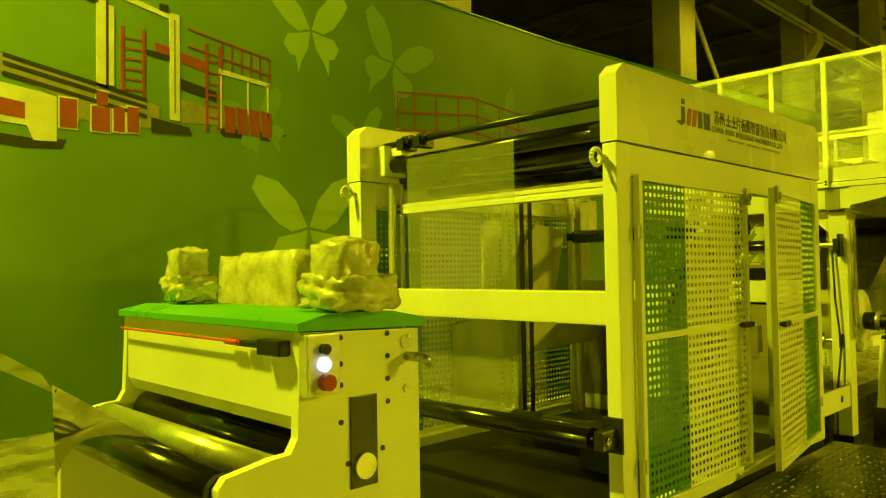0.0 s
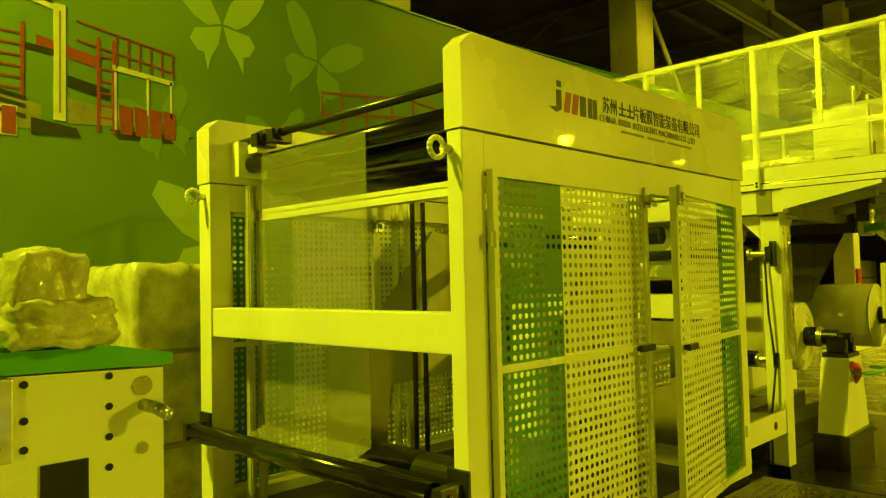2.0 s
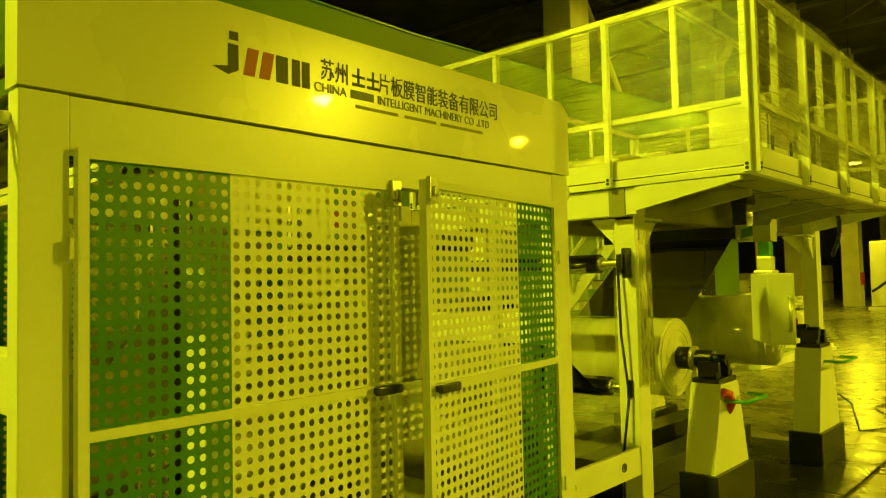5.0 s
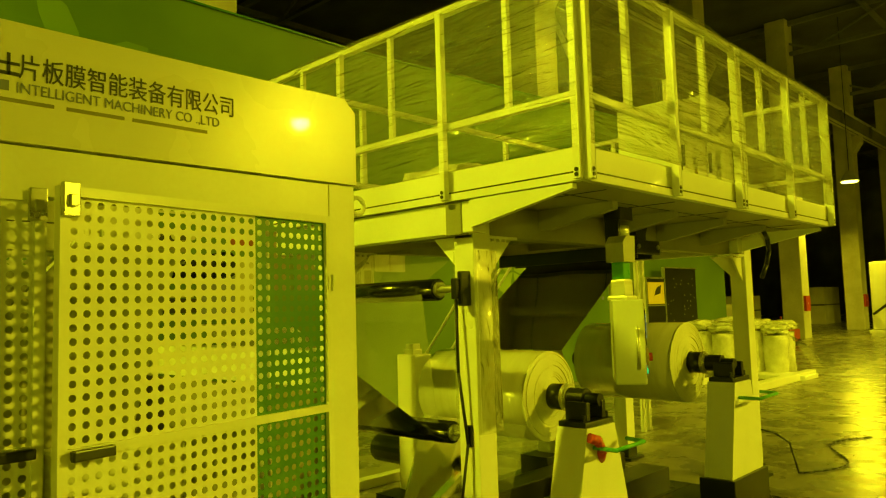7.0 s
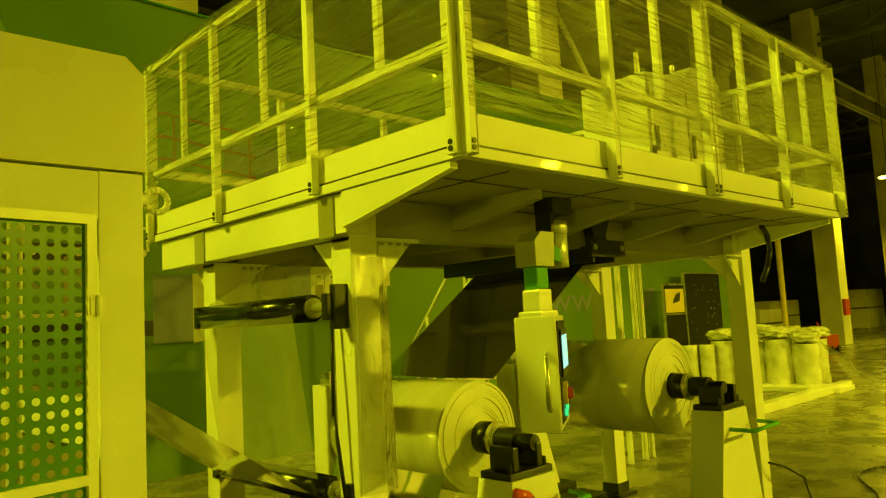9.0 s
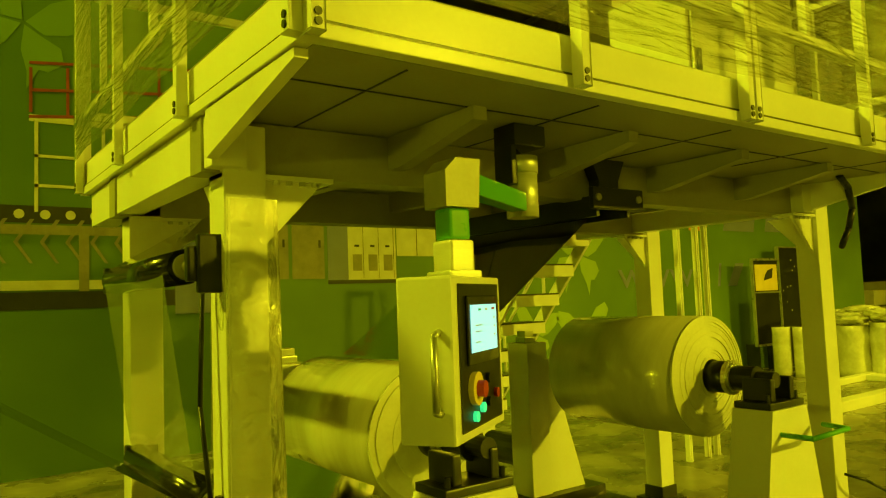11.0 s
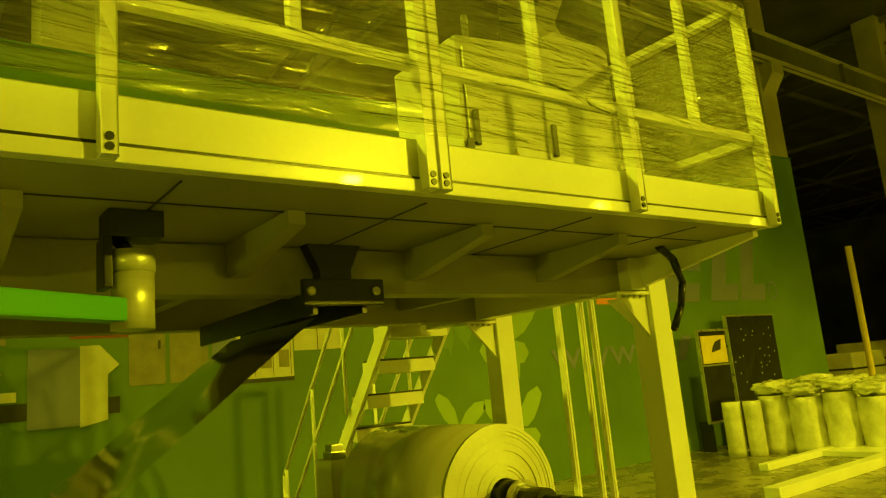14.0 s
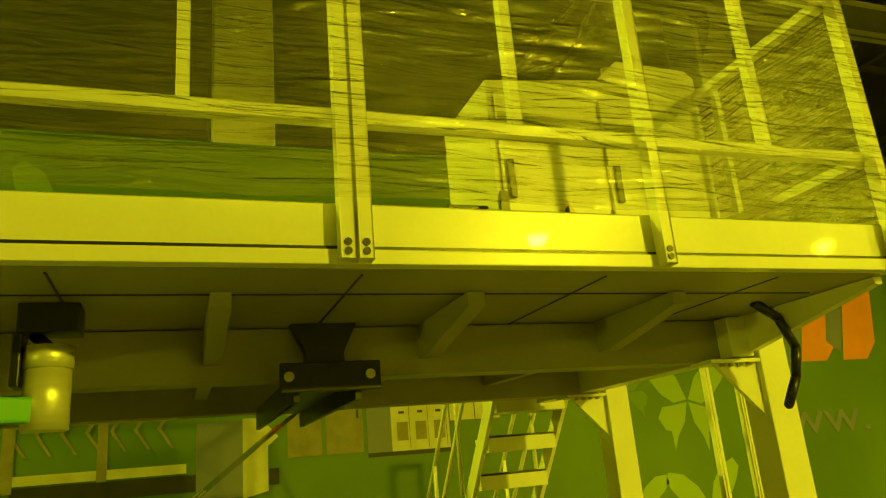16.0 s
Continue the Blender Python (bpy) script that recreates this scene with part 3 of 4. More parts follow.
part("socket", box(B(), 6.260, 6.448, 0.1, 0.3, 2.72, 2.83, 0.004), BLACK, elec)
table = thing("deck_guard", (4.9, 0.2, 2.30), "white guard frame lying on the deck", "frame")
part("panel", box(B(), 4.3, 5.3, 0.0, 0.5, 2.55, 2.60, 0.006), WHITE, table)
for x in (4.32, 5.24):
    part("leg", box(B(), x, x + 0.04, 0.2, 0.24, 2.302, 2.55), WHITE, table)
bundle = thing("wrapped_bundle", (3.95, 0.3, 2.30), "plastic wrapped bundle on the deck", "bundle")


def lump(name, centre, size, mat, parent=None, seed=0.0, rough=0.25, sub=3, boxy=0.6):
    """A soft wrapped shape with dents and creases."""
    bm = B()
    bmesh.ops.create_icosphere(bm, subdivisions=sub + 1, radius=1)
    for v in bm.verts:
        c = v.co.copy()
        mx = max(abs(c.x), abs(c.y), abs(c.z))
        c = c.lerp(c / mx, boxy)
        c *= 1 + rough * (noise.noise(c * 2.3 + Vector((seed, seed, 0))) * 0.6 + noise.noise(c * 7 + Vector((0, seed, seed))) * 0.25)
        v.co = Vector((centre[0] + c.x * size[0], centre[1] + c.y * size[1], centre[2] + c.z * size[2]))
    low = min(v.co.z for v in bm.verts)
    for v in bm.verts:
        v.co.z += centre[2] - size[2] - low
    for f in bm.faces:
        f.smooth = True
    return part(name, bm, mat, parent) if parent else finish(name, bm, mat)


lump("wrapping", (3.95, 0.3, 2.42), (0.2, 0.3, 0.12), BUBBLE, bundle, 3.0)

# rollers at the gantry's near legs, with their web
for x, y, z in ((3.71, 0.0, 1.78), (3.8, 0.08, 0.94)):
    rr = thing("guide_roller", (x, 0.6, z), "glossy black guide roller between the gantry legs", "roller", "gantry guide rollers")
    part("drum", cyl(B(), (x, 0.22, z), (x, 1.3, z), 0.064, 28), RUBBER, rr, "", True)
    part("journal", cyl(cyl(B(), (x, 0.05, z), (x, 0.22, z), 0.022, 14), (x, 0.2, z), (x, 0.222, z), 0.047, 24), STEEL, rr, "bright steel journal")
    part("bearing", box(box(B(), x - 0.05, x + 0.1, 0.035, 0.075, z - 0.06, z + 0.06, 0.008), x - 0.02, x + 0.08, 0.02, 0.05, z - 0.1, z + 0.1, 0.008), BLACK, rr)
    part("bearing", box(B(), x - 0.05, x + 0.1, 1.3, 1.35, z - 0.06, z + 0.06, 0.008), BLACK, rr)
web = thing("film_web", (3.6, 0.7, 1.0), "clear plastic film running over the guide rollers", "film")
sheet_part("span", [(3.770, 1.25, 0.92), (3.770, 0.3, 0.92), (3.645, 0.3, 1.79), (3.645, 1.25, 1.79)], 8, 0.012, WEB, web)
sheet_part("span", [(3.700, 1.25, 1.845), (3.700, 0.3, 1.845), (4.1, 0.3, 2.08), (4.1, 1.25, 2.08)], 8, 0.012, WEB, web)
sheet_part("span", [(2.72, 1.25, 1.62), (2.72, 0.3, 1.62), (3.820, 0.3, 0.865), (3.820, 1.25, 0.865)], 8, 0.008, WEB, web)


# ---- reels and their stands ----
def reel(cx, cz, r, y0, y1, label):
    t = thing("film_reel", (cx, (y0 + y1) / 2, cz - r), label, "reel", "film reels")
    part("roll", cyl(B(), (cx, y0, cz), (cx, y1, cz), r, 64), REEL, t, "", True)
    rings, rr, off = [(r * 0.995, y0 - 0.001)], r * 0.995, 0.0
    for k in range(14):
        off = 0.004 + 0.011 * random.random() + 0.0016 * k
        rings += [(rr, y0 - off), (rr - r * 0.05, y0 - off - 0.003)]
        rr -= r * 0.051
    part("roll_end", lathe(rings, cx, cz), REELEND, t, "ringed end of the wound film")
    part("core", cyl(B(), (cx, y0 - 0.14, cz), (cx, y0, cz), 0.085, 28), BLACK, t, "dark core tube", True)
    part("collar", cyl(cyl(B(), (cx, y0 - 0.165, cz), (cx, y0 - 0.14, cz), 0.092, 28), (cx, y0 - 0.175, cz), (cx, y0 - 0.165, cz), 0.075, 28), STEEL, t, "bright steel chuck collar")
    part("shaft", cyl(cyl(B(), (cx, y0 - 0.3, cz), (cx, y0 - 0.17, cz), 0.065, 20), (cx, y0 - 0.4, cz), (cx, y0 - 0.3, cz), 0.04, 16), BLACK, t)
    part("shaft", cyl(B(), (cx, y1, cz), (cx, y1 + 0.2, cz), 0.06, 20), BLACK, t)
    return t


def stand(cx, y0, y1, top, zb, label, arm=True):
    t = thing("reel_stand", (cx, (y0 + y1) / 2, 0), label, "stand", "reel stands")
    part("body", prism(B(), [(cx - 0.31, zb), (cx + 0.31, zb), (cx + 0.16, top), (cx - 0.16, top)], "y", y0, y1), WHITE, t)
    part("plinth", box(B(), cx - 0.34, cx + 0.34, y0 - 0.03, y1 + 0.03, 0, zb - 0.001, 0.006), BLACK, t, "black plinth")
    part("saddle", box(box(box(B(), cx - 0.16, cx + 0.16, y0 + 0.01, y1 - 0.01, top + 0.001, top + 0.035, 0.005), cx - 0.11, cx - 0.07, y0 + 0.03, y1 - 0.03, top + 0.035, top + 0.15, 0.008), cx + 0.07, cx + 0.11, y0 + 0.03, y1 - 0.03, top + 0.035, top + 0.15, 0.008), BLACK, t)
    for sx in (-0.13, 0.13):
        part("bolt", cyl(B(), (cx + sx, y0 + 0.04, top + 0.03), (cx + sx, y0 + 0.04, top + 0.075), 0.012, 8), BLACK, t)
    if arm:
        part("green_handle", tube(B(), [(cx - 0.1, y0 - 0.002, top - 0.12), (cx - 0.1, y0 - 0.16, top - 0.12), (cx + 0.16, y0 - 0.2, top - 0.1), (cx + 0.2, y0 - 0.06, top - 0.1)], 0.013), BRIGHT, t, "bright green bent handle", True)
    return t


reel(6.47, 1.16, 0.33, 0.02, 0.92, "large reel of clear plastic film on its stand")
reel(4.70, 1.06, 0.30, 0.17, 1.12, "reel of clear film being wound under the gantry")
stand(6.51, -0.42, -0.2, 1.02, 0.3, "white tapered reel stand with a green handle")
stand(4.63, -0.27, -0.05, 0.91, 0.3, "white tapered reel stand with a green handle")
for cx in (6.43, 4.66):
    t = thing("drive_stand", (cx, 1.35, 0), "white drive stand behind a film reel", "stand", "drive stands")
    part("body", box(B(), cx - 0.16, cx + 0.02, 1.25, 1.45, 0.3, 1.32, 0.008), WHITE, t)
    part("wing", prism(B(), [(cx + 0.021, 0.3), (cx + 0.36, 0.3), (cx + 0.07, 1.2), (cx + 0.021, 1.2)], "y", 1.28, 1.42), WHITE, t)
    part("plinth", box(B(), cx - 0.36, cx + 0.48, 1.2, 1.5, 0, 0.299), BLACK, t)
    part("sensor", box(box(B(), cx - 0.13, cx - 0.03, 1.3, 1.4, 1.321, 1.36, 0.005), cx - 0.12, cx - 0.04, 1.31, 1.39, 1.36, 1.40, 0.005), STEEL, t)
    part("motor", cyl(B(), (cx + 0.0, 1.5, 0.55), (cx + 0.0, 1.85, 0.55), 0.11, 20), BLACK, t, "black drive motor")
frame_base = thing("reel_base_frame", (5.4, 0.5, 0), "black steel base frame under the reels", "frame")
part("cross_member", box(B(), 4.2, 6.7, 0.35, 0.62, 0.0, 0.22, 0.006), BLACK, frame_base)
part("cross_member", box(B(), 3.9, 6.9, 0.9, 1.15, 0.0, 0.25, 0.006), BLACK, frame_base)
hose = thing("red_hose", (4.4, -0.2, 0.85), "short red air hose on the reel stand", "hose")
part("pipe", tube(B(), [(4.46, -0.29, 0.86), (4.52, -0.31, 0.84), (4.58, -0.30, 0.77), (4.62, -0.26, 0.71)], 0.03), HOSE, hose, "", True)
sheet_part("span", [(5.62, 1.0, 2.0), (5.62, 0.05, 2.0), (4.80, 0.12, 1.36), (4.80, 1.1, 1.36)], 8, 0.01, WEB, web)
sheet_part("span", [(4.42, 1.1, 0.9), (4.42, 0.15, 0.9), (4.2, 0.2, 0.3), (4.2, 1.1, 0.3)], 8, 0.03, WEB, web)

# black sensor bar under the deck
bar = thing("sensor_bar", (5.67, 0.5, 2.15), "black web guide bar hung under the deck", "sensor")
part("channel", box(box(B(), 5.55, 5.79, -0.07, 1.25, 2.07, 2.10), 5.55, 5.57, -0.07, 1.25, 2.0, 2.07), BLACK, bar)
part("channel_lip", box(B(), 5.77, 5.79, -0.07, 1.25, 2.0, 2.07), BLACK, bar)
part("end_plate", box(B(), 5.50, 5.86, -0.1, -0.071, 2.03, 2.135, 0.005), BLACK, bar)
part("hanger", prism(B(), [(5.60, 2.1), (5.74, 2.1), (5.74, 2.18), (5.79, 2.283), (5.55, 2.283), (5.60, 2.18)], "y", -0.05, 0.015), BLACK, bar)
for x in (5.53, 5.82):
    part("screw", cyl(B(), (x, -0.11, 2.085), (x, -0.1, 2.085), 0.018, 12), STEEL, bar)

# control panel on its swing arm
hmi = thing("control_panel", (4.15, -0.75, 1.14), "white operator control box with lit screen on a swing arm", "control panel")
HM = Matrix.Translation((4.065, -0.905, 0.306)) @ Matrix.Rotation(math.atan2(0.21, 0.326), 4, "Z") @ Matrix.Diagonal((1, 0.78, 0.83, 1))


def hbox(name, x0, x1, y0, y1, z0, z1, mat, parent, bev=0.004, label=""):
    return part(name, box(B(), x0, x1, y0, y1, z0, z1, bev, HM), mat, parent, label)


case = hbox("case", -0.04, 0.385, 0.0, 0.2, 1.14, 1.665, WHITE, hmi, 0.008)
face = hbox("face_panel", 0.0, 0.35, -0.006, -0.001, 1.17, 1.64, BLACK, hmi, 0.002)
bez = hbox("bezel", 0.045, 0.315, -0.016, -0.0065, 1.375, 1.6, RUBBER, face, 0.004, "black touch screen bezel")
hbox("screen", 0.065, 0.295, -0.0185, -0.0165, 1.415, 1.57, SCREEN, bez, 0, "lit pale blue touch screen")
for i, (x, z, w, h, mt) in enumerate(((0.13, 1.55, 0.02, 0.008, BRIGHT), (0.19, 1.55, 0.02, 0.008, YELLOWP), (0.25, 1.55, 0.025, 0.01, HOSE), (0.1, 1.5, 0.06, 0.004, ALU), (0.1, 1.48, 0.05, 0.004, ALU), (0.1, 1.445, 0.04, 0.004, ALU), (0.265, 1.52, 0.012, 0.008, YELLOWP), (0.265, 1.49, 0.012, 0.008, YELLOWP), (0.265, 1.46, 0.012, 0.008, YELLOWP))):
    hbox("screen_mark", x, x + w, -0.0195, -0.0186, z, z + h, mt, bez, 0)


def hcyl(name, x, z, r, d, mat, parent, label=""):
    return part(name, cyl(B(), HM @ Vector((x, -0.007, z)), HM @ Vector((x, -0.007 - d, z)), r, 20), mat, parent, label)


hcyl("emergency_ring", 0.09, 1.30, 0.045, 0.02, YELLOWP, face, "yellow emergency stop ring")
hcyl("emergency_button", 0.09, 1.30, 0.022, 0.045, REDM, face, "red emergency stop")
for x, z, mt in ((0.09, 1.21, GLOW), (0.15, 1.23, GLOW), (0.21, 1.24, BLACK), (0.28, 1.26, REDM), (0.21, 1.32, BLACK)):
    hcyl("button", x, z, 0.014, 0.014, mt, face)
hd = B()
tube(hd, [HM @ Vector(p) for p in ((-0.042, 0.05, 1.24), (-0.075, 0.05, 1.25), (-0.075, 0.05, 1.48), (-0.042, 0.05, 1.49))], 0.01)
part("handle", hd, STEEL, case, "chrome bow handle", True)
hd = B()
tube(hd, [HM @ Vector(p) for p in ((0.387, 0.05, 1.24), (0.42, 0.05, 1.25), (0.42, 0.05, 1.48), (0.387, 0.05, 1.49))], 0.01)
part("handle", hd, STEEL, case, "chrome bow handle", True)
ax, ay = 4.215, -0.70
part("neck", box(box(B(), ax - 0.06, ax + 0.06, ay - 0.06, ay + 0.06, 1.682, 1.71, 0.008), ax - 0.045, ax + 0.045, ay - 0.045, ay + 0.045, 1.70, 1.80, 0.01), ALU, hmi)
part("green_pipe", box(B(), ax - 0.038, ax + 0.038, ay - 0.038, ay + 0.038, 1.80, 1.895, 0.01), BRIGHT, hmi, "bright green square arm tube")
part("elbow", prism(B(), [(ax - 0.06, 1.895), (ax + 0.06, 1.895), (ax + 0.07, 2.04), (ax - 0.02, 2.04), (ax - 0.06, 2.0)], "y", ay - 0.055, ay + 0.055), CAST, hmi, "cast grey elbow")
va = Vector((4.82, -0.35, 0)) - Vector((ax, ay, 0))
AM = Matrix.Translation((ax, ay, 0)) @ Matrix.Rotation(math.atan2(va.y, va.x), 4, "Z")
part("swing_arm", box(B(), 0.07, va.length, -0.033, 0.033, 1.95, 2.02, 0.008, AM), BRIGHT, hmi, "bright green horizontal arm tube")
part("pivot", cyl(cyl(B(), (4.82, -0.35, 1.93), (4.82, -0.35, 2.10), 0.062, 28), (4.82, -0.35, 2.10), (4.82, -0.35, 2.165), 0.066, 28), ALU, hmi, "bright steel pivot", True)
part("mount", box(box(B(), 4.73, 4.755, -0.4, -0.3, 2.05, 2.2, 0.004), 4.74, 4.9, -0.41, -0.29, 2.2, 2.283, 0.004), BLACK, hmi)
part("cable", tube(B(), [(4.82, -0.35, 2.16), (4.78, -0.34, 2.2), (4.8, -0.28, 2.256)], 0.018), BLACK, hmi, "", True)
cab = thing("hanging_cable", (7.55, -0.2, 1.9), "black cable hanging from the deck", "cable")
part("cable", tube(B(), [(7.4, -0.33, 2.283), (7.52, -0.32, 2.22), (7.60, -0.30, 2.10), (7.60, -0.27, 1.98), (7.56, -0.24, 1.87)], 0.02), BLACK, cab, "", True)

# ---- nip stand beside the housing ----
nip = thing("nip_stand", (-1.45, 0.95, 0), "white film nip stand with green top", "machine")
for y0, y1 in ((0.12, 0.165), (1.74, 1.785)):
    part("side_plate", prism(B(), [(-2.06, 0.0), (-1.163, 0.0), (-1.163, 1.41), (-1.735, 1.43), (-1.75, 1.05), (-1.78, 1.0), (-1.85, 0.995), (-2.03, 0.965), (-2.06, 0.93)], "y", y0, y1), WHITE, nip)
part("front_cover", prism(B(), [(-1.735, 1.12), (-1.70, 1.06), (-1.69, 1.06), (-1.70, 1.43), (-1.735, 1.43)], "y", 0.17, 1.738), WHITE, nip, "bent white front cover")
part("back_cover", box(B(), -1.19, -1.175, 0.17, 1.738, 0.5, 1.40), WHITE, nip)
part("top_cover", prism(B(), [(-1.76, 1.436), (-1.14, 1.42), (-1.14, 1.455), (-1.32, 1.49), (-1.62, 1.495), (-1.76, 1.465)], "y", 0.1, 1.80), BRIGHT, nip, "bright green folded top cover")
for x, z, r, mt in ((-2.02, 0.9, 0.075, RUBBER), (-1.84, 0.93, 0.07, STEEL), (-1.62, 0.95, 0.09, RUBBER)):
    part("roller", cyl(B(), (x, 0.17, z), (x, 1.735, z), r, 32), mt, nip, "", True)
part("window", box(B(), -1.52, -1.39, 0.112, 0.1195, 0.82, 1.17, 0.003), BLACK, nip, "dark slot in the side plate")
part("wheel", cyl(B(), (-1.455, 0.10, 0.9), (-1.455, 0.112, 0.9), 0.05, 24), STEEL, nip)
hs = B()
for x, z in ((-1.56, 1.40), (-1.56, 1.30), (-1.56, 1.22), (-1.56, 1.08), (-1.33, 1.40), (-1.33, 1.31), (-1.33, 1.22), (-1.33, 1.13), (-1.36, 0.95), (-1.53, 0.92)):
    cyl(hs, (x, 0.116, z), (x, 0.121, z), 0.011, 10)
part("bolt_holes", hs, BLACK, nip)
for z, r in ((1.36, 0.03), (1.17, 0.018)):
    part("port", cyl(B(), (-1.23, 0.114, z), (-1.23, 0.121, z), r, 20), STEEL, nip)
part("lifting_pin", tube(B(), [(-1.225, 0.12, 1.30), (-1.225, 0.03, 1.30), (-1.20, 0.01, 1.28)], 0.02), STEEL, nip, "", True)
bx = part("button_box", box(B(), -1.745, -1.60, 0.065, 0.119, 1.20, 1.425, 0.006), ALU, nip, "grey button box")
part("button", cyl(B(), (-1.675, 0.04, 1.37), (-1.675, 0.065, 1.37), 0.02, 20), BLACK, bx)
part("button", cyl(B(), (-1.675, 0.05, 1.315), (-1.675, 0.065, 1.315), 0.026, 20), LED, bx, "lit white button")
part("button", cyl(B(), (-1.67, 0.03, 1.25), (-1.67, 0.065, 1.25), 0.03, 20), REDM, bx, "red emergency stop")
part("pull_cord", cyl(B(), (-1.765, 0.3, 1.375), (-1.765, 1.75, 1.375), 0.006, 8), HOSE, nip, "red emergency pull cord")
part("cord_switch", box(box(B(), -1.79, -1.738, 0.18, 0.34, 1.34, 1.40, 0.008), -1.775, -1.75, 0.36, 0.5, 1.36, 1.385, 0.006), BLACK, nip)
part("cord_grip", cyl(B(), (-1.765, 0.52, 1.372), (-1.765, 0.62, 1.374), 0.013, 12), HOSE, nip, "red cord grip")
nip.location.z -= 0.03
for y, sz in ((1.48, (0.09, 0.095, 0.145)), (0.10, (0.11, 0.12, 0.14))):
    t = thing("wrapped_motor", (-1.5, y, 1.466), "bubble wrapped motor standing on the green cover", "motor", "wrapped motors")
    lump("wrapping", (-1.5, y + 0.07, 1.466 + sz[2]), sz, BUBBLE, t, y * 3 + 2, 0.22)
    lump("wrapping_foot", (-1.48, y + 0.07, 1.466 + 0.07), (sz[0] * 1.35, sz[1] * 1.4, 0.075), BUBBLE, t, y + 7, 0.35)
t = thing("wrapped_crate", (0.23, 3.0, 0), "big pale crate wrapped in plastic behind the winder", "crate")
lump("wrapping", (0.23, 3.0, 0.88), (0.53, 0.58, 0.88), BUBBLE, t, 11.0, 0.06, 4, 0.985)
for z in (0.6, 1.2):
    part("strap", box(B(), -0.33, 0.79, 2.39, 3.61, z, z + 0.03), TAUPE, t)
pw = thing("loose_film", (-2.4, 0.9, 0.8), "clear film running up to the nip stand", "film")
sheet_part("span", [(-2.58, 0.0, 1.30), (-2.62, 0.0, 1.36), (-2.75, 0.85, 1.50), (-2.75, 0.85, 1.42)], 8, 0.004, WEB, pw)
sheet_part("span", [(-2.6, -0.02, 1.33), (-2.06, 0.25, 0.97), (-2.06, 1.4, 0.97), (-2.5, 0.3, 1.0)], 8, 0.004, WEB, pw)

cb = thing("floor_cable", (7.9, -0.4, 0), "thin black cable curled on the concrete", "cable")
part("cable", tube(B(), [(7.66, -0.1, 0.45), (7.72, -0.2, 0.42), (7.95, -0.25, 0.3), (8.0, -0.3, 0.02)] + [(8.05 + 0.1 * k, -0.32 - 0.22 * math.sin(0.28 * k), 0.012) for k in range(24)], 0.009, 8), BLACK, cb, "", True)
cb = thing("drop_cable", (3.6, 0.05, 0.4), "black cable running down beside the gantry leg", "cable")
part("cable", tube(B(), [(3.730, 0.1, 1.72), (3.710, 0.08, 1.3), (3.740, 0.05, 0.9), (3.690, 0.08, 0.5), (3.730, 0.1, 0.03)], 0.009, 8), BLACK, cb, "", True)
tie = thing("tie_bracket", (3.2, -0.03, 0.45), "white tie plate joining housing and gantry", "bracket")
part("plate", box(B(), 2.812, 3.789, 0.0, 0.03, 0.38, 0.56, 0.004), WHITE, tie)
for x in (2.95, 3.55):
    part("hole", cyl(B(), (x, -0.004, 0.47), (x, -0.0005, 0.47), 0.03, 16), BLACK, tie)

# ---- stairs behind the platform ----
st = thing("steel_stairs", (7.4, 3.1, 0), "steep white steel stairs with railings and grip treads", "stairs")
SX0, SX1, SY0, SY1 = 7.19, 7.78, 1.985, 3.98
for x in (SX0, SX1 - 0.03):
    part("stringer", prism(B(), [(SY0, 2.30), (SY0, 2.13), (SY1 - 0.16, 0.0), (SY1, 0.0)], "x", x, x + 0.03), WHITE, st)
n = 9
for i in range(n):
    y, z = SY0 + 0.06 + (SY1 - SY0 - 0.2) * i / n, 2.30 - 2.30 * (i + 0.55) / n
    tr = part("tread", box(B(), SX0 + 0.03, SX1 - 0.03, y - 0.04, y + 0.2, z - 0.1, z, 0.004), WHITE, st)
    part("grip_strip", box(B(), SX0 + 0.04, SX1 - 0.04, y - 0.045, y + 0.19, z + 0.001, z + 0.014), BLACK, tr)
for x in (SX0 - 0.03, SX1):
    for dz in (0.45, 0.9):
        part("handrail", tube(B(), [(x, SY0, 2.3 + dz), (x, SY1 - 0.1, dz + 0.1), (x, SY1 - 0.1, 0.1)], 0.017), WHITE, st, "", True)
    for i in range(4):
        f = i / 3
        y, z = SY0 + 0.05 + (SY1 - SY0 - 0.2) * f, 2.22 - 2.1 * f
        part("rail_post", cyl(B(), (x, y, z), (x, y, z + 0.95), 0.016, 10), WHITE, st, "", True)
fr = thing("upright_rack", (9.2, 2.0, 0), "tall slender white aluminium uprights", "frame")
for x in (8.97, 9.27, 9.42):
    part("upright", box(box(B(), x, x + 0.05, 1.98, 2.03, 0, 2.9, 0.004), x + 0.018, x + 0.032, 1.972, 1.98, 0, 2.9), WHITE, fr)
part("tie", box(B(), 9.02, 9.27, 1.985, 2.02, 2.9 - 0.06, 2.9), WHITE, fr)

# ---- printed display wall ----
prints = thing("wall_print", (3, 6.1, 3), "printed butterflies and machine pictures on the wall", "print", kind="structure")


def butterfly(cx, cz, s, turn, mat):
    """A flat printed butterfly of four scalloped wings."""
    bm = B()
    ca, sa = math.cos(radians(turn)), math.sin(radians(turn))
    for side in (-1, 1):
        for wing in (((0.02, 0.05), (0.2, 0.45), (0.5, 0.75), (0.85, 0.85), (0.95, 0.65), (0.8, 0.4), (0.55, 0.12), (0.3, -0.02)),
                     ((0.02, 0.0), (0.3, -0.06), (0.55, -0.1), (0.66, -0.3), (0.52, -0.5), (0.4, -0.52), (0.36, -0.85), (0.27, -0.6), (0.1, -0.35))):
            pts = []
            for x, z in wing:
                x *= side
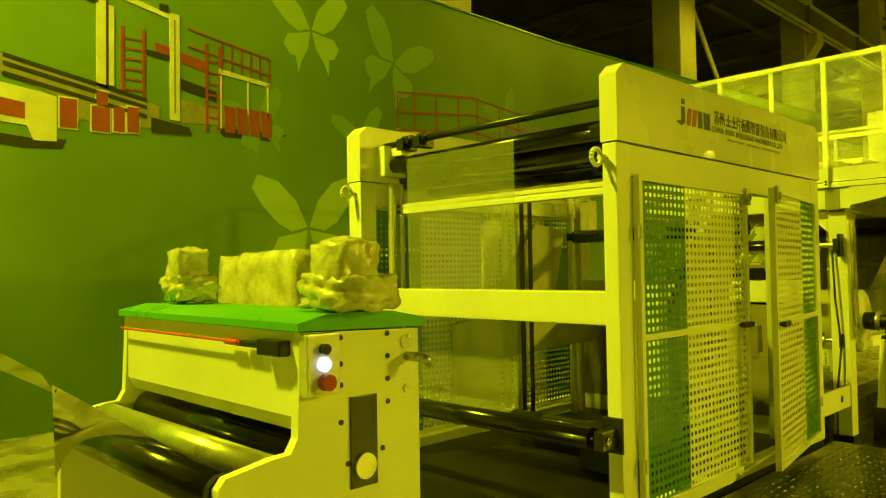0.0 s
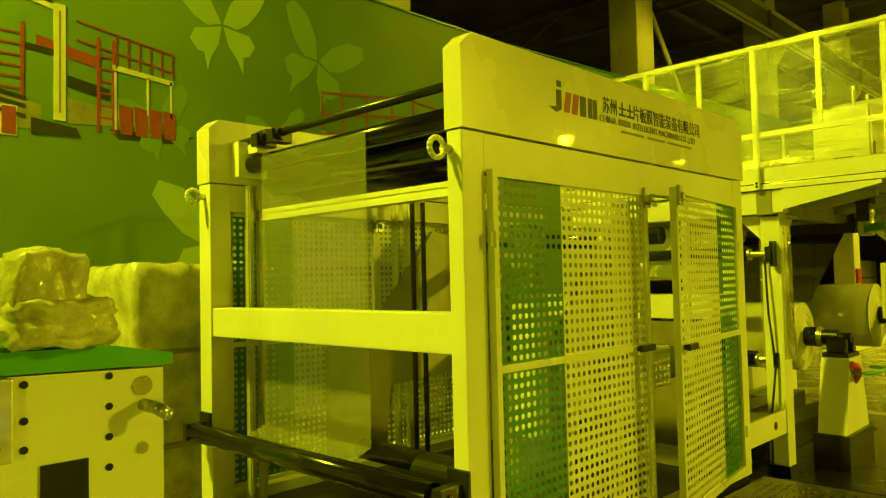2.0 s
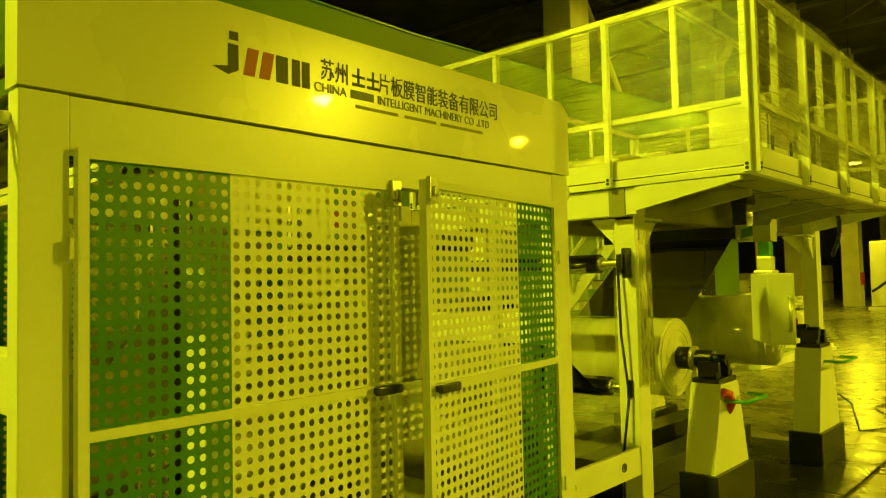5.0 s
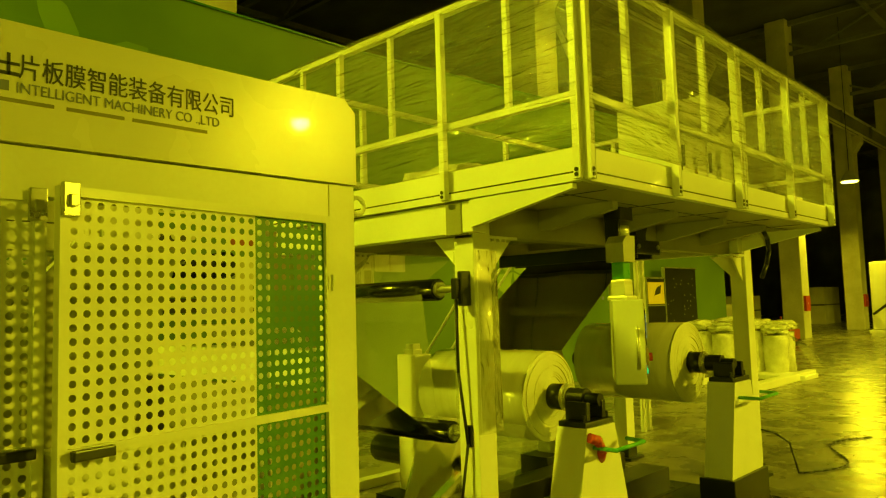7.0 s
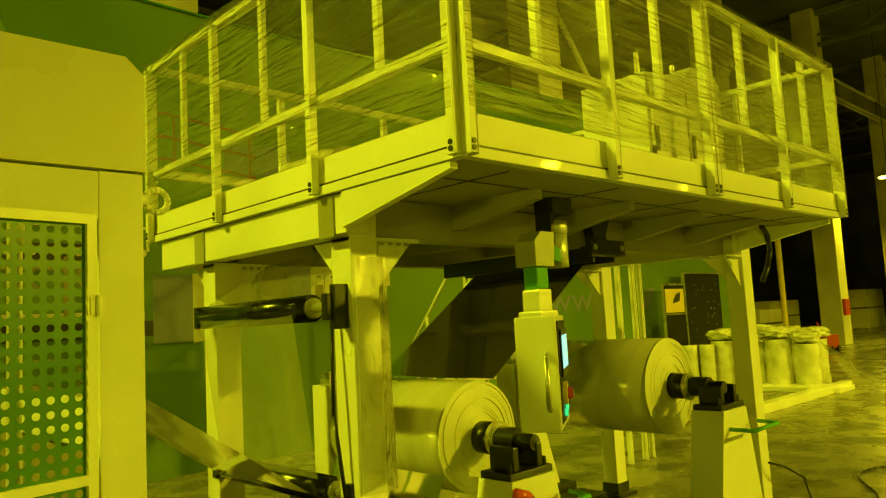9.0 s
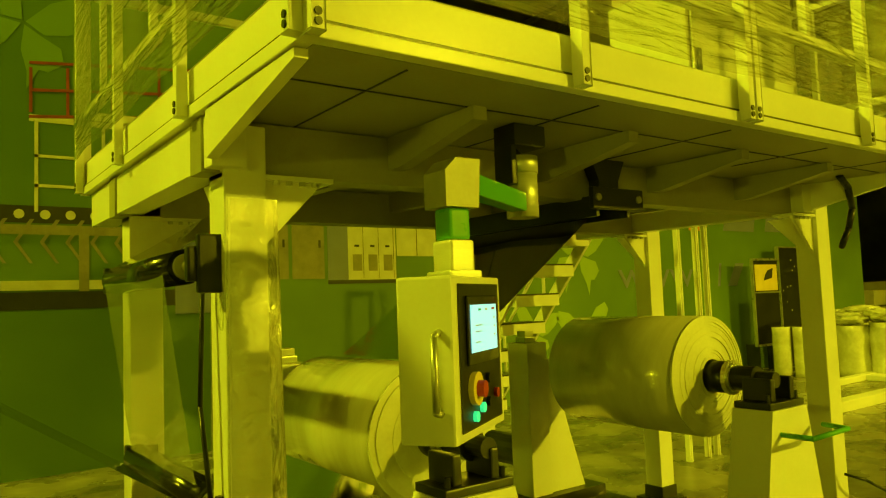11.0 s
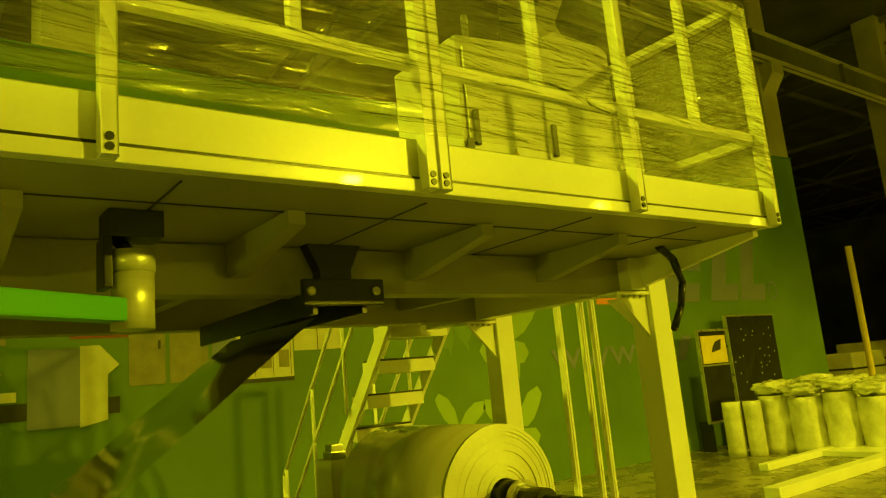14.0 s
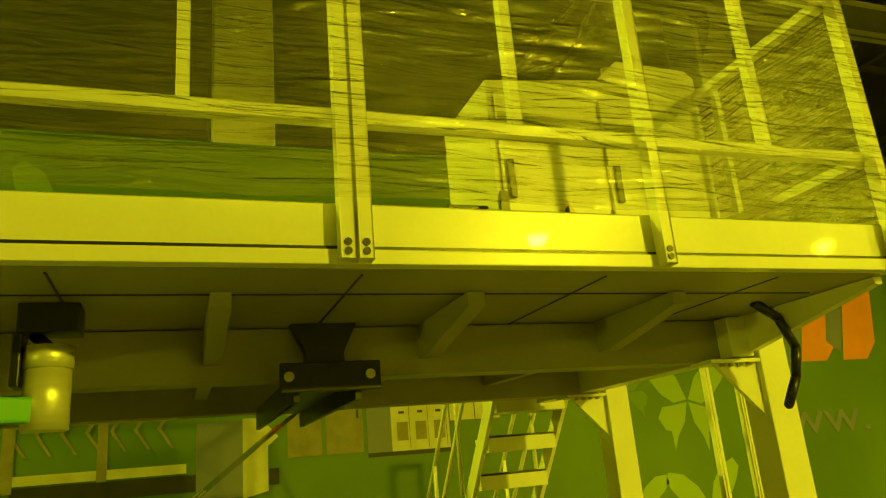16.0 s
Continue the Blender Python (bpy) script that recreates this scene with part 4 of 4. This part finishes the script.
                pts.append((cx + s * (x * ca - z * sa), cz + s * (x * sa + z * ca)))
            prism(bm, pts, "y", 6.161, 6.1645)
    part("butterfly", bm, mat, prints, "pale green printed butterfly")


for cx, cz, size, lean, mt in ((2.4, 4.88, 0.68, 4, PALE), (2.33, 2.18, 0.86, 3, PALE), (1.6, 3.5, 0.5, 20, FAINT), (3.85, 4.7, 0.75, -20, FAINT), (3.25, 3.5, 0.5, 15, FAINT),
                               (12.0, 2.32, 0.78, -4, PALE), (11.0, 2.5, 0.5, 14, FAINT), (12.1, 0.9, 0.66, 6, PALE), (10.95, 1.05, 0.5, -12, PALE), (-1.7, 4.9, 0.6, 10, FAINT), (6.4, 4.2, 0.5, 30, FAINT)):
    butterfly(cx, cz, size, lean, mt)


SHIFT, SIZE = -0.29, 1.05


def flat(name, pts, mat, y=6.159):
    pts = [(px + SHIFT, 3.03 + (pz - 3.05) * SIZE) for px, pz in pts]
    return part(name, prism(B(), pts, "y", y, 6.1645), mat, prints)


def rect(name, x0, x1, z0, z1, mat, y=6.159):
    return part(name, box(B(), x0 + SHIFT, x1 + SHIFT, y, 6.1645, 3.03 + (z0 - 3.05) * SIZE, 3.03 + (z1 - 3.05) * SIZE), mat, prints)


# printed production line, upper part of the wall
flat("print_cover", [(-2.8, 3.78), (-0.68, 3.53), (-0.5, 3.5), (-0.5, 3.05), (-0.72, 3.04), (-0.78, 3.18), (-2.8, 3.28)], WHITEP)
flat("print_band", [(-2.8, 3.62), (-0.8, 3.4), (-0.8, 3.24), (-2.8, 3.4)], RED2, 6.156)
flat("print_shadow", [(-2.8, 3.2), (-0.75, 3.06), (-0.4, 3.08), (-0.45, 2.98), (-0.8, 2.96), (-2.8, 3.1)], DARKP, 6.1605)
flat("print_machine", [(-1.4, 3.78), (-1.1, 3.86), (0.3, 3.62), (0.6, 3.55), (0.6, 3.3), (-0.4, 3.3), (-0.45, 3.5)], TAUPE, 6.1605)
for i, (x0, x1, z0, z1) in enumerate(((-0.47, -0.3, 3.2, 3.5), (-0.15, 0.04, 3.2, 3.46), (0.08, 0.2, 3.22, 3.48), (0.23, 0.36, 3.23, 3.5), (-0.1, 0.02, 3.48, 3.62))):
    rect("print_cabinet_edge", x0 - 0.015, x1 + 0.015, z0 - 0.015, z1 + 0.015, WHITEP, 6.1575)
    rect("print_cabinet", x0, x1, z0, z1, RED2, 6.154)
for z in (3.56, 3.66, 3.74):
    flat("print_roller", [(-1.0, z + 0.12), (0.45, z - 0.12), (0.45, z - 0.16), (-1.0, z + 0.08)], DARKP, 6.1545)
rect("print_tower", -0.1, 0.0, 3.66, 4.75, WHITEP, 6.1545)
rect("print_tower", 0.03, 0.09, 3.7, 4.55, WHITEP, 6.1545)
rect("print_tower_slot", 0.0, 0.03, 3.66, 4.6, DARKP, 6.1545)
rect("print_tower", 0.72, 0.84, 3.42, 4.62, WHITEP, 6.1545)
rect("print_tower_slot", 0.77, 0.79, 3.5, 4.55, TAUPE, 6.152)
flat("print_beam", [(0.0, 4.75), (0.72, 4.6), (0.72, 4.55), (0.0, 4.68)], WHITEP, 6.1555)
rect("print_drum", -0.2, -0.08, 4.55, 4.78, DARKP, 6.1535)
rect("print_drum", 0.6, 0.7, 4.62, 4.7, DARKP, 6.1535)
flat("print_foot", [(0.5, 3.42), (0.95, 3.36), (0.98, 3.28), (0.5, 3.26)], DARKP, 6.153)
for x in (0.16, 0.4, 1.16, 1.33):
    rect("print_ladder_rail", x, x + 0.035, 3.62 if x < 1 else 3.35, 4.36, RED2, 6.156)
for k in range(6):
    rect("print_rung", 0.195, 0.4, 3.68 + 0.11 * k, 3.7 + 0.11 * k, RED2, 6.157)
    rect("print_rung", 1.195, 1.33, 3.5 + 0.13 * k, 3.52 + 0.13 * k, RED2, 6.157)
flat("print_roll", [(0.55, 4.26), (1.2, 4.14), (1.2, 4.02), (0.55, 4.14)], RED2, 6.1575)
flat("print_roll", [(0.45, 4.16), (0.72, 4.14), (0.72, 4.08), (0.45, 4.1)], DARKP, 6.1565)
flat("print_roll", [(0.86, 3.9), (1.3, 3.82), (1.3, 3.7), (0.86, 3.78)], DARKP, 6.1575)
flat("print_roll", [(0.86, 3.66), (1.9, 3.56), (1.9, 3.48), (0.86, 3.4)], TAUPE, 6.1608)
flat("print_deck", [(1.33, 4.1), (2.04, 4.03), (2.04, 3.98), (1.33, 4.04)], WHITEP, 6.1555)
for x in (1.35, 1.72, 2.0):
    rect("print_leg", x, x + 0.025, 3.4 if x < 1.5 else 3.6, 4.02, WHITEP, 6.1555)
for k in range(6):
    rect("print_rail_post", 1.37 + 0.13 * k, 1.385 + 0.13 * k, 4.06, 4.42 - 0.012 * k, RED2, 6.1555)
for z in (4.2, 4.4):
    flat("print_rail", [(0.95, z + 0.1), (2.06, z - 0.06), (2.06, z - 0.08), (0.95, z + 0.08)], RED2, 6.154)
for k in range(4):
    flat("print_bin", [(1.4 + 0.17 * k, 3.68), (1.55 + 0.17 * k, 3.66), (1.55 + 0.17 * k, 3.36), (1.42 + 0.17 * k, 3.36)], RED2, 6.1555)
flat("print_shadow", [(1.3, 3.4), (2.3, 3.42), (2.1, 3.32), (1.4, 3.3)], DARKP, 6.1615)
# printed platform farther along
for x in (4.2, 4.55, 5.0, 5.5, 5.95, 6.5, 7.0):
    rect("print_rail_post", x, x + 0.03, 3.75, 4.4 - abs(x - 5.8) * 0.12, RED2)
for z in (3.75, 4.02, 4.3):
    flat("print_rail", [(4.2, z - 0.06), (5.85, z + 0.1), (5.85, z + 0.13), (4.2, z - 0.03)], RED2, 6.156)
    flat("print_rail", [(5.85, z + 0.1), (7.1, z - 0.02), (7.1, z + 0.01), (5.85, z + 0.13)], RED2, 6.156)
rect("print_deck", 4.2, 7.1, 3.66, 3.73, WHITEP)
for x in (4.25, 4.9, 5.6):
    rect("print_leg", x, x + 0.035, 2.75, 3.66, WHITEP)
for z in (3.0, 3.3):
    rect("print_tie", 4.25, 5.6, z, z + 0.03, WHITEP)
flat("print_machine", [(6.6, 3.75), (7.4, 3.8), (7.7, 3.95), (7.6, 4.2), (6.7, 4.15)], GREYP, 6.1605)
# printed coating line, lower part of the wall
SHIFT, SIZE = -0.12, 1.0
rect("print_drum", 3.6, 5.3, 2.62, 2.80, DARKP, 6.1605)
for k in range(7):
    x = 3.75 + 0.24 * k
    part("print_flange", cyl(B(), (x + 0.07, 6.155, 2.69), (x + 0.07, 6.164, 2.69), 0.05, 12), WHITEP, prints)
    flat("print_hose", [(x + 0.05, 2.66), (x - 0.1, 2.42), (x + 0.05, 2.2), (x + 0.08, 2.2), (x - 0.06, 2.42), (x + 0.09, 2.66)], TAUPE, 6.157)
rect("print_beam", 3.6, 5.3, 2.5, 2.6, TAUPE, 6.1605)
rect("print_beam", 3.7, 5.4, 1.92, 2.02, WHITEP, 6.159)
rect("print_post", 3.6, 3.72, 1.85, 2.6, TAUPE, 6.158)
rect("print_post", 4.5, 4.6, 1.9, 2.6, TAUPE, 6.158)
rect("print_base", 3.7, 6.4, 1.72, 1.9, DARKP, 6.16)
rect("print_box", 5.5, 6.0, 1.62, 2.45, GREYP, 6.1585)
flat("print_box_side", [(6.0, 1.6), (6.28, 1.66), (6.28, 2.15), (6.4, 2.25), (6.2, 2.47), (6.0, 2.47)], WHITEP, 6.1585)
rect("print_drum", 5.9, 6.5, 2.55, 2.78, RED2, 6.161)
for x0, x1 in ((6.5, 6.9), (6.95, 7.4)):
    rect("print_cabinet", x0, x1, 2.0, 2.95, TAUPE, 6.1595)
    rect("print_handle", x1 - 0.08, x1 - 0.05, 2.4, 2.5, DARKP, 6.157)
rect("print_cabinet_side", 7.45, 7.75, 1.98, 2.92, GREYP, 6.1595)
rect("print_cabinet", 7.75, 8.5, 1.98, 2.95, WHITEP, 6.1595)
for k in range(3):
    rect("print_vent", 7.82 + 0.24 * k, 7.96 + 0.24 * k, 2.1, 2.32, TAUPE, 6.157)
    rect("print_plate", 7.85 + 0.24 * k, 7.92 + 0.24 * k, 2.42, 2.45, DARKP, 6.157)
    rect("print_seam", 7.98 + 0.24 * k, 7.985 + 0.24 * k, 2.0, 2.93, DARKP, 6.157)
rect("print_base", 7.45, 8.5, 1.93, 1.98, DARKP, 6.1595)
rect("print_cabinet", 8.52, 9.2, 2.3, 2.95, WHITEP, 6.1595)
rect("print_seam", 8.85, 8.86, 2.3, 2.95, DARKP, 6.157)

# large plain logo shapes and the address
SHIFT, SIZE = 0.0, 1.0
LEAN = 0.28


def slanted(name, x0, x1, z0, z1, mat):
    """A printed bar that leans as the lettering does."""
    a, b = (z0 - 2.88) * LEAN, (z1 - 2.88) * LEAN
    return flat(name, [(x0 + a, z0), (x1 + a, z0), (x1 + b, z1), (x0 + b, z1)], mat)


for x in (14.25, 15.1):
    flat("logo_stroke", [(x, 2.84), (x + 0.5, 2.84), (x + 0.75, 3.1), (x + 1.0, 4.5), (x + 0.45, 4.5)], ORANGE)
    flat("logo_stroke", [(x - 0.28, 3.15), (x - 0.02, 2.95), (x + 0.43, 4.5), (x + 0.1, 4.5)], GREYP, 6.157)
slanted("logo_stem", 16.25, 16.75, 2.86, 4.55, GREYP)
for z in (2.86, 3.5, 4.17):
    slanted("logo_arm", 16.75, 17.35, z, z + 0.38, GREYP)
for x, top in ((17.78, 4.62), (18.85, 4.68)):
    slanted("logo_stem", x, x + 0.5, 2.88, top, GREYP)
    slanted("logo_arm", x + 0.5, x + 0.98, 2.88, 3.24, GREYP)
mark = B()
for k in range(20):
    a0, a1 = 2 * math.pi * k / 20, 2 * math.pi * (k + 1) / 20
    v = [mark.verts.new((20.2 + r * math.cos(a), 6.159, 3.08 + r * math.sin(a))) for r, a in ((0.16, a0), (0.2, a0), (0.2, a1), (0.16, a1))]
    mark.faces.new(v)
part("logo_ring", mark, GREYP, prints)
flat("logo_stroke", [(13.0, 2.86), (13.6, 2.86), (13.85, 3.1), (14.1, 4.4), (13.65, 4.4), (13.45, 3.2), (13.0, 3.2)], GREYP)
letters("www.", 0.72, 12.98, 1.74, 6.157, GREYP, prints, 1.4, "address")
for x, w in ((15.95, 0.16), (16.3, 0.6)):
    flat("logo_bar", [(x, 1.74), (x + w * 0.5, 1.74), (x + w, 2.2), (x + w * 0.5, 2.2)], GREYP)

# ---- far end of the hall ----
def column_thing(x, y, fire):
    c = thing("hall_column", (x, y, 0), "tall pale painted concrete hall column", "column", "hall columns")
    part("shaft", box(B(), x - 0.42, x + 0.42, y - 0.4, y + 0.4, 0, 12.99, 0.03), COLUMN, c)
    part("corbel", prism(B(), [(y - 0.4, 8.6), (y - 0.75, 9.1), (y - 0.75, 9.4), (y - 0.4, 9.4)], "x", x - 0.3, x + 0.3), COLUMN, c)
    if fire:
        f = part("fire_box", box(B(), x - 0.35, x + 0.15, y - 0.5, y - 0.401, 1.1, 1.7, 0.01), REDM, c, "red fire hose box")
        part("mark", box(B(), x - 0.12, x - 0.06, y - 0.506, y - 0.501, 1.37, 1.43), WHITEP, f)
    return c


for x, fire in ((-11.2, 0), (-2.6, 0), (6.0, 0), (14.6, 0), (23.2, 0), (31.8, 1), (40.4, 1), (49, 0)):
    column_thing(x, 7.35, fire)
g = thing("crane_girder", (32, 6.75, 9.4), "long dark crane girder on the columns", "girder")
part("web", box(B(), -14, 74, 6.62, 6.68, 9.4, 10.1), HALL, g)
part("flange", box(box(B(), -14, 74, 6.5, 6.8, 10.101, 10.14), -14, 74, 6.5, 6.8, 9.401, 9.43), COLUMN, g)
for k in range(18):
    x = -13 + 5 * k
    part("stiffener", box(B(), x, x + 0.03, 6.5, 6.62, 9.43, 10.1), HALL, g)
for k in range(11):
    x = -11.2 + 8.6 * k
    tr = thing("roof_truss", (x, 4, 11.6), "dark steel roof truss under the sheet roof", "truss", "roof trusses")
    part("chord", box(B(), x - 0.08, x + 0.08, -31.9, 39.9, 12.75, 12.95), HALL, tr)
    part("chord", box(B(), x - 0.08, x + 0.08, -31.9, 39.9, 11.5, 11.65), HALL, tr)
    for j in range(12):
        y = -30 + 6 * j
        part("brace", tube(B(), [(x, y, 11.6), (x, y + 3, 12.85)], 0.05, 6), HALL, tr)
        part("brace", tube(B(), [(x, y + 3, 12.85), (x, y + 6, 11.6)], 0.05, 6), HALL, tr)
for k in range(9):
    y = -28 + 8 * k
    pl = thing("roof_purlin", (20, y, 12.6), "long dark steel roof purlin", "purlin", "roof purlins")
    part("bar", box(B(), -29, 74, y, y + 0.12, 12.55, 12.74), HALL, pl)
br = thing("sway_brace", (15.5, 7.3, 7), "slanting pale steel brace between columns", "brace")
part("bar", cyl(B(), (15.0, 7.3, 9.3), (18.5, 7.3, 5.0), 0.07, 10), COLUMN, br)
# The added lamp at x 13.5 gets a shade and rod too.
for lx, ly, lz, power in LAMPS:
    f = thing("high_bay_lamp", (lx, ly, lz), "hanging high bay lamp with metal shade", "lamp", "high bay lamps")
    part("shade", cyl(B(), (lx, ly, lz + 0.12), (lx, ly, lz + 0.55), 0.36, 24, 0.1), ALU, f)
    part("bulb", cyl(B(), (lx, ly, lz + 0.08), (lx, ly, lz + 0.115), 0.3, 20), BULB, f, "glowing lamp glass")
    part("rod", cyl(B(), (lx, ly, lz + 0.55), (lx, ly, 13.0), 0.015, 8), BLACK, f)
# Stand and head made up for the unseen flood.
for lx, ly, lz, power in ADDED_FLOODS:
    f = thing("unseen_floodlight", (lx, ly, 0), "unseen added work light on a low stand", "lamp")
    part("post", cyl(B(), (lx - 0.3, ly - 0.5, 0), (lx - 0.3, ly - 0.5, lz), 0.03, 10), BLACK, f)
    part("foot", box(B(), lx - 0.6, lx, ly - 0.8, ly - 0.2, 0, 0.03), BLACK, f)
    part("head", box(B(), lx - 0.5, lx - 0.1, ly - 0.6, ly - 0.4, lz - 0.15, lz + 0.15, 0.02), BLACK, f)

# wrapped rolls on a board, sign boards, far clutter
board = thing("timber_skid", (15.2, 3.4, 0), "long pale timber skid on the floor", "skid")
part("beam", box(B(), 12.6, 17.2, 2.3, 2.5, 0, 0.14, 0.01), WHITE, board)
part("beam", box(B(), 14.6, 17.4, 3.6, 3.75, 0, 0.1, 0.01), WHITE, board)
part("beam", box(B(), 16.2, 17.0, 2.2, 3.6, 0.001, 0.09, 0.01), WHITE, board)
PALEROLL = material("wrapped_roll_plastic", (0.7, 0.7, 0.6), 0.2, vary=0.25, scale=4, bump=0.3, fine=22, coat=0.5)
for i, (x, y, r_, h_) in enumerate(((15.35, 4.75, 0.16, 1.0), (15.5, 4.45, 0.15, 1.0), (15.95, 4.3, 0.26, 1.05), (16.05, 3.8, 0.27, 1.0), (16.2, 3.3, 0.26, 1.05), (16.3, 2.8, 0.25, 0.95), (16.6, 4.5, 0.27, 1.05), (16.75, 3.95, 0.27, 1.1), (16.9, 3.4, 0.27, 1.05), (17.0, 2.9, 0.26, 1.0))):
    x, y, h_ = x + 0.65, y + 0.2, h_ - 0.08
    t = thing("wrapped_roll", (x, y, 0), "upright white film roll in loose plastic", "roll", "wrapped rolls")
    bm = cyl(B(), (x, y, 0.0 if i < 2 else 0.0), (x, y, h_), r_, 28)
    bmesh.ops.subdivide_edges(bm, edges=[e for e in bm.edges if abs(e.verts[0].co.z - e.verts[1].co.z) > 0.5], cuts=8)
    for v in bm.verts:
        k = 1 + (0.16 * noise.noise(v.co * 3.7) if 0.02 < v.co.z < h_ - 0.02 else 0.0) * (1 if i > 1 else 0.2)
        v.co.x, v.co.y = x + (v.co.x - x) * k, y + (v.co.y - y) * k
    part("roll", bm, PALEROLL, t, "", True)
    if i > 1:
        lump("loose_plastic", (x, y, h_ + 0.11), (r_ * 1.1, r_ * 1.1, 0.11), PALEROLL, t, i * 2.0, 0.6, 3, 0.3)
skirt = thing("plastic_sheet", (16.6, 2.4, 0), "clear plastic sheet trailing over the floor", "film")
sheet_part("sheet", [(17.25, 2.9, 0.95), (17.05, 2.1, 0.02), (17.85, 2.0, 0.02), (17.75, 2.95, 0.9)], 10, 0.1, WEB, skirt)
sg = thing("notice_board", (16.470, 5.6, 0), "black framed notice board with a yellowed poster", "sign")
part("back_panel", box(B(), 16.320, 17.220, 5.62, 5.66, 0.55, 2.2, 0.005), BLACK, sg)
for x0, x1, z0, z1 in ((16.300, 17.240, 2.2, 2.24), (16.300, 17.240, 0.51, 0.55), (16.300, 17.240, 1.55, 1.58)):
    part("edge", box(B(), x0, x1, 5.60, 5.66, z0, z1), STEEL, sg)
part("edge", box(B(), 16.290, 16.320, 5.60, 5.66, 0.51, 2.24), STEEL, sg)
po = part("poster", box(B(), 16.370, 17.170, 5.61, 5.619, 1.6, 2.12), YELLOWP, sg, "yellowed poster")
part("poster_figure", prism(B(), [(16.670, 1.8), (16.970, 1.85), (17.020, 2.05), (16.820, 2.0), (16.720, 1.9)], "y", 5.606, 5.6095), DARKP, po)
for x in (16.370, 17.120):
    part("leg", box(B(), x, x + 0.05, 5.64, 5.9, 0, 0.55), BLACK, sg)
pd = thing("black_display_board", (18.350, 5.7, 0), "tall dark board with scattered pale specks", "board")
part("panel", box(B(), 17.600, 19.350, 5.8, 5.86, 0.05, 2.48, 0.006), BLACK, pd)
part("edge", box(box(B(), 17.580, 19.370, 5.78, 5.86, 2.481, 2.51), 17.570, 17.599, 5.78, 5.86, 0.05, 2.51), STEEL, pd)
sp = B()
for k in range(26):
    x, z = random.uniform(17.700, 19.250), random.uniform(0.9, 2.25)
    box(sp, x, x + 0.025, 5.794, 5.7995, z, z + 0.03)
tagged(part("specks", sp, WHITEP, pd), kind="stuff")
part("foot", box(B(), 17.650, 19.250, 5.75, 6.0, 0, 0.049), BLACK, pd)
mz = thing("mezzanine_stair", (25, 8.5, 0), "far white steel mezzanine with railing and stair", "platform")
part("deck", box(B(), 22.6, 26.6, 8.6, 10.4, 2.2, 2.35), WHITE, mz)
for x in (22.7, 24.4, 26.4):
    lg = part("leg", box(B(), x, x + 0.14, 8.7, 8.84, 0, 2.2), WHITE, mz)
    part("knee", prism(B(), [(x - 0.4, 2.2), (x - 0.3, 2.2), (x, 1.75), (x, 1.65)], "y", 8.72, 8.82), WHITE, lg)
for k in range(14):
    part("rail_post", cyl(B(), (22.65 + 0.3 * k, 8.65, 2.35), (22.65 + 0.3 * k, 8.65, 3.4), 0.022, 8), WHITE, mz)
part("top_rail", cyl(B(), (22.6, 8.65, 3.4), (26.6, 8.65, 3.4), 0.03, 8), WHITE, mz)
for dz in (0, 0.9):
    part("stair_rail", cyl(B(), (22.6, 8.6, 2.3 + dz), (21.2, 8.6, 0.05 + dz), 0.035, 8), WHITE, mz)
pm = thing("wrapped_machine", (34.6, 4.2, 0), "film wrapped pale machine on a timber pallet", "machine")
part("pallet", box(box(B(), 33.9, 36.0, 3.2, 5.3, 0.12, 0.25), 33.95, 34.2, 3.25, 5.25, 0, 0.12), WHITE, pm)
part("body", box(B(), 34.0, 35.9, 3.3, 5.2, 0.251, 3.0, 0.08), WHITE, pm)
part("hose", tube(B(), [(33.95, 4.0, 2.0), (33.8, 4.3, 1.5), (33.8, 4.8, 1.1), (33.95, 5.1, 0.9)], 0.05), BLACK, pm)
po2 = thing("yellow_post", (26.5, 7.9, 0), "slim yellow pole standing on the floor", "post")
part("pole", cyl(B(), (26.2, 7.0, 0), (26.2, 7.0, 4.5), 0.09, 10), YELLOWP, po2)
ex = thing("red_trolley", (27.5, 6.4, 0), "small red trolley on the floor", "trolley")
part("body", box(B(), 27.2, 28.2, 6.1, 6.6, 0.1, 0.55, 0.05), REDM, ex)
part("mast", cyl(B(), (27.2, 6.3, 0.5), (26.9, 6.3, 1.0), 0.03, 8), REDM, ex)
for x in (27.4, 28.0):
    part("wheel", cyl(B(), (x, 6.05, 0.1), (x, 6.65, 0.1), 0.1, 14), BLACK, ex)
for i, (x, y, w, h_) in enumerate(((36, 12, 3, 1.4), (42, 14, 4, 1.8), (30, 13, 2.4, 1.2), (48, 11, 3, 2.2))):
    c = thing("far_crate", (x, y, 0), "dim crate stacked far down the hall", "crate", "far crates")
    part("case", box(B(), x, x + w, y, y + 1.4, 0, h_, 0.03), COLUMN, c)
    part("band", box(B(), x - 0.01, x + w + 0.01, y - 0.01, y + 1.41, h_ * 0.5, h_ * 0.5 + 0.08), BLACK, c)
pipe = thing("floor_timber", (3.2, 3.4, 0), "pale timber battens lying behind the gantry", "timber", "floor timbers")
part("batten", box(B(), 2.2, 5.4, 3.1, 3.25, 0, 0.1, 0.01), WHITE, pipe)
pipe = thing("floor_timber", (3.9, 2.7, 0), "pale timber battens lying behind the gantry", "timber", "floor timbers")
part("batten", box(B(), 2.9, 5.8, 2.6, 2.72, 0, 0.09, 0.01), WHITE, pipe)
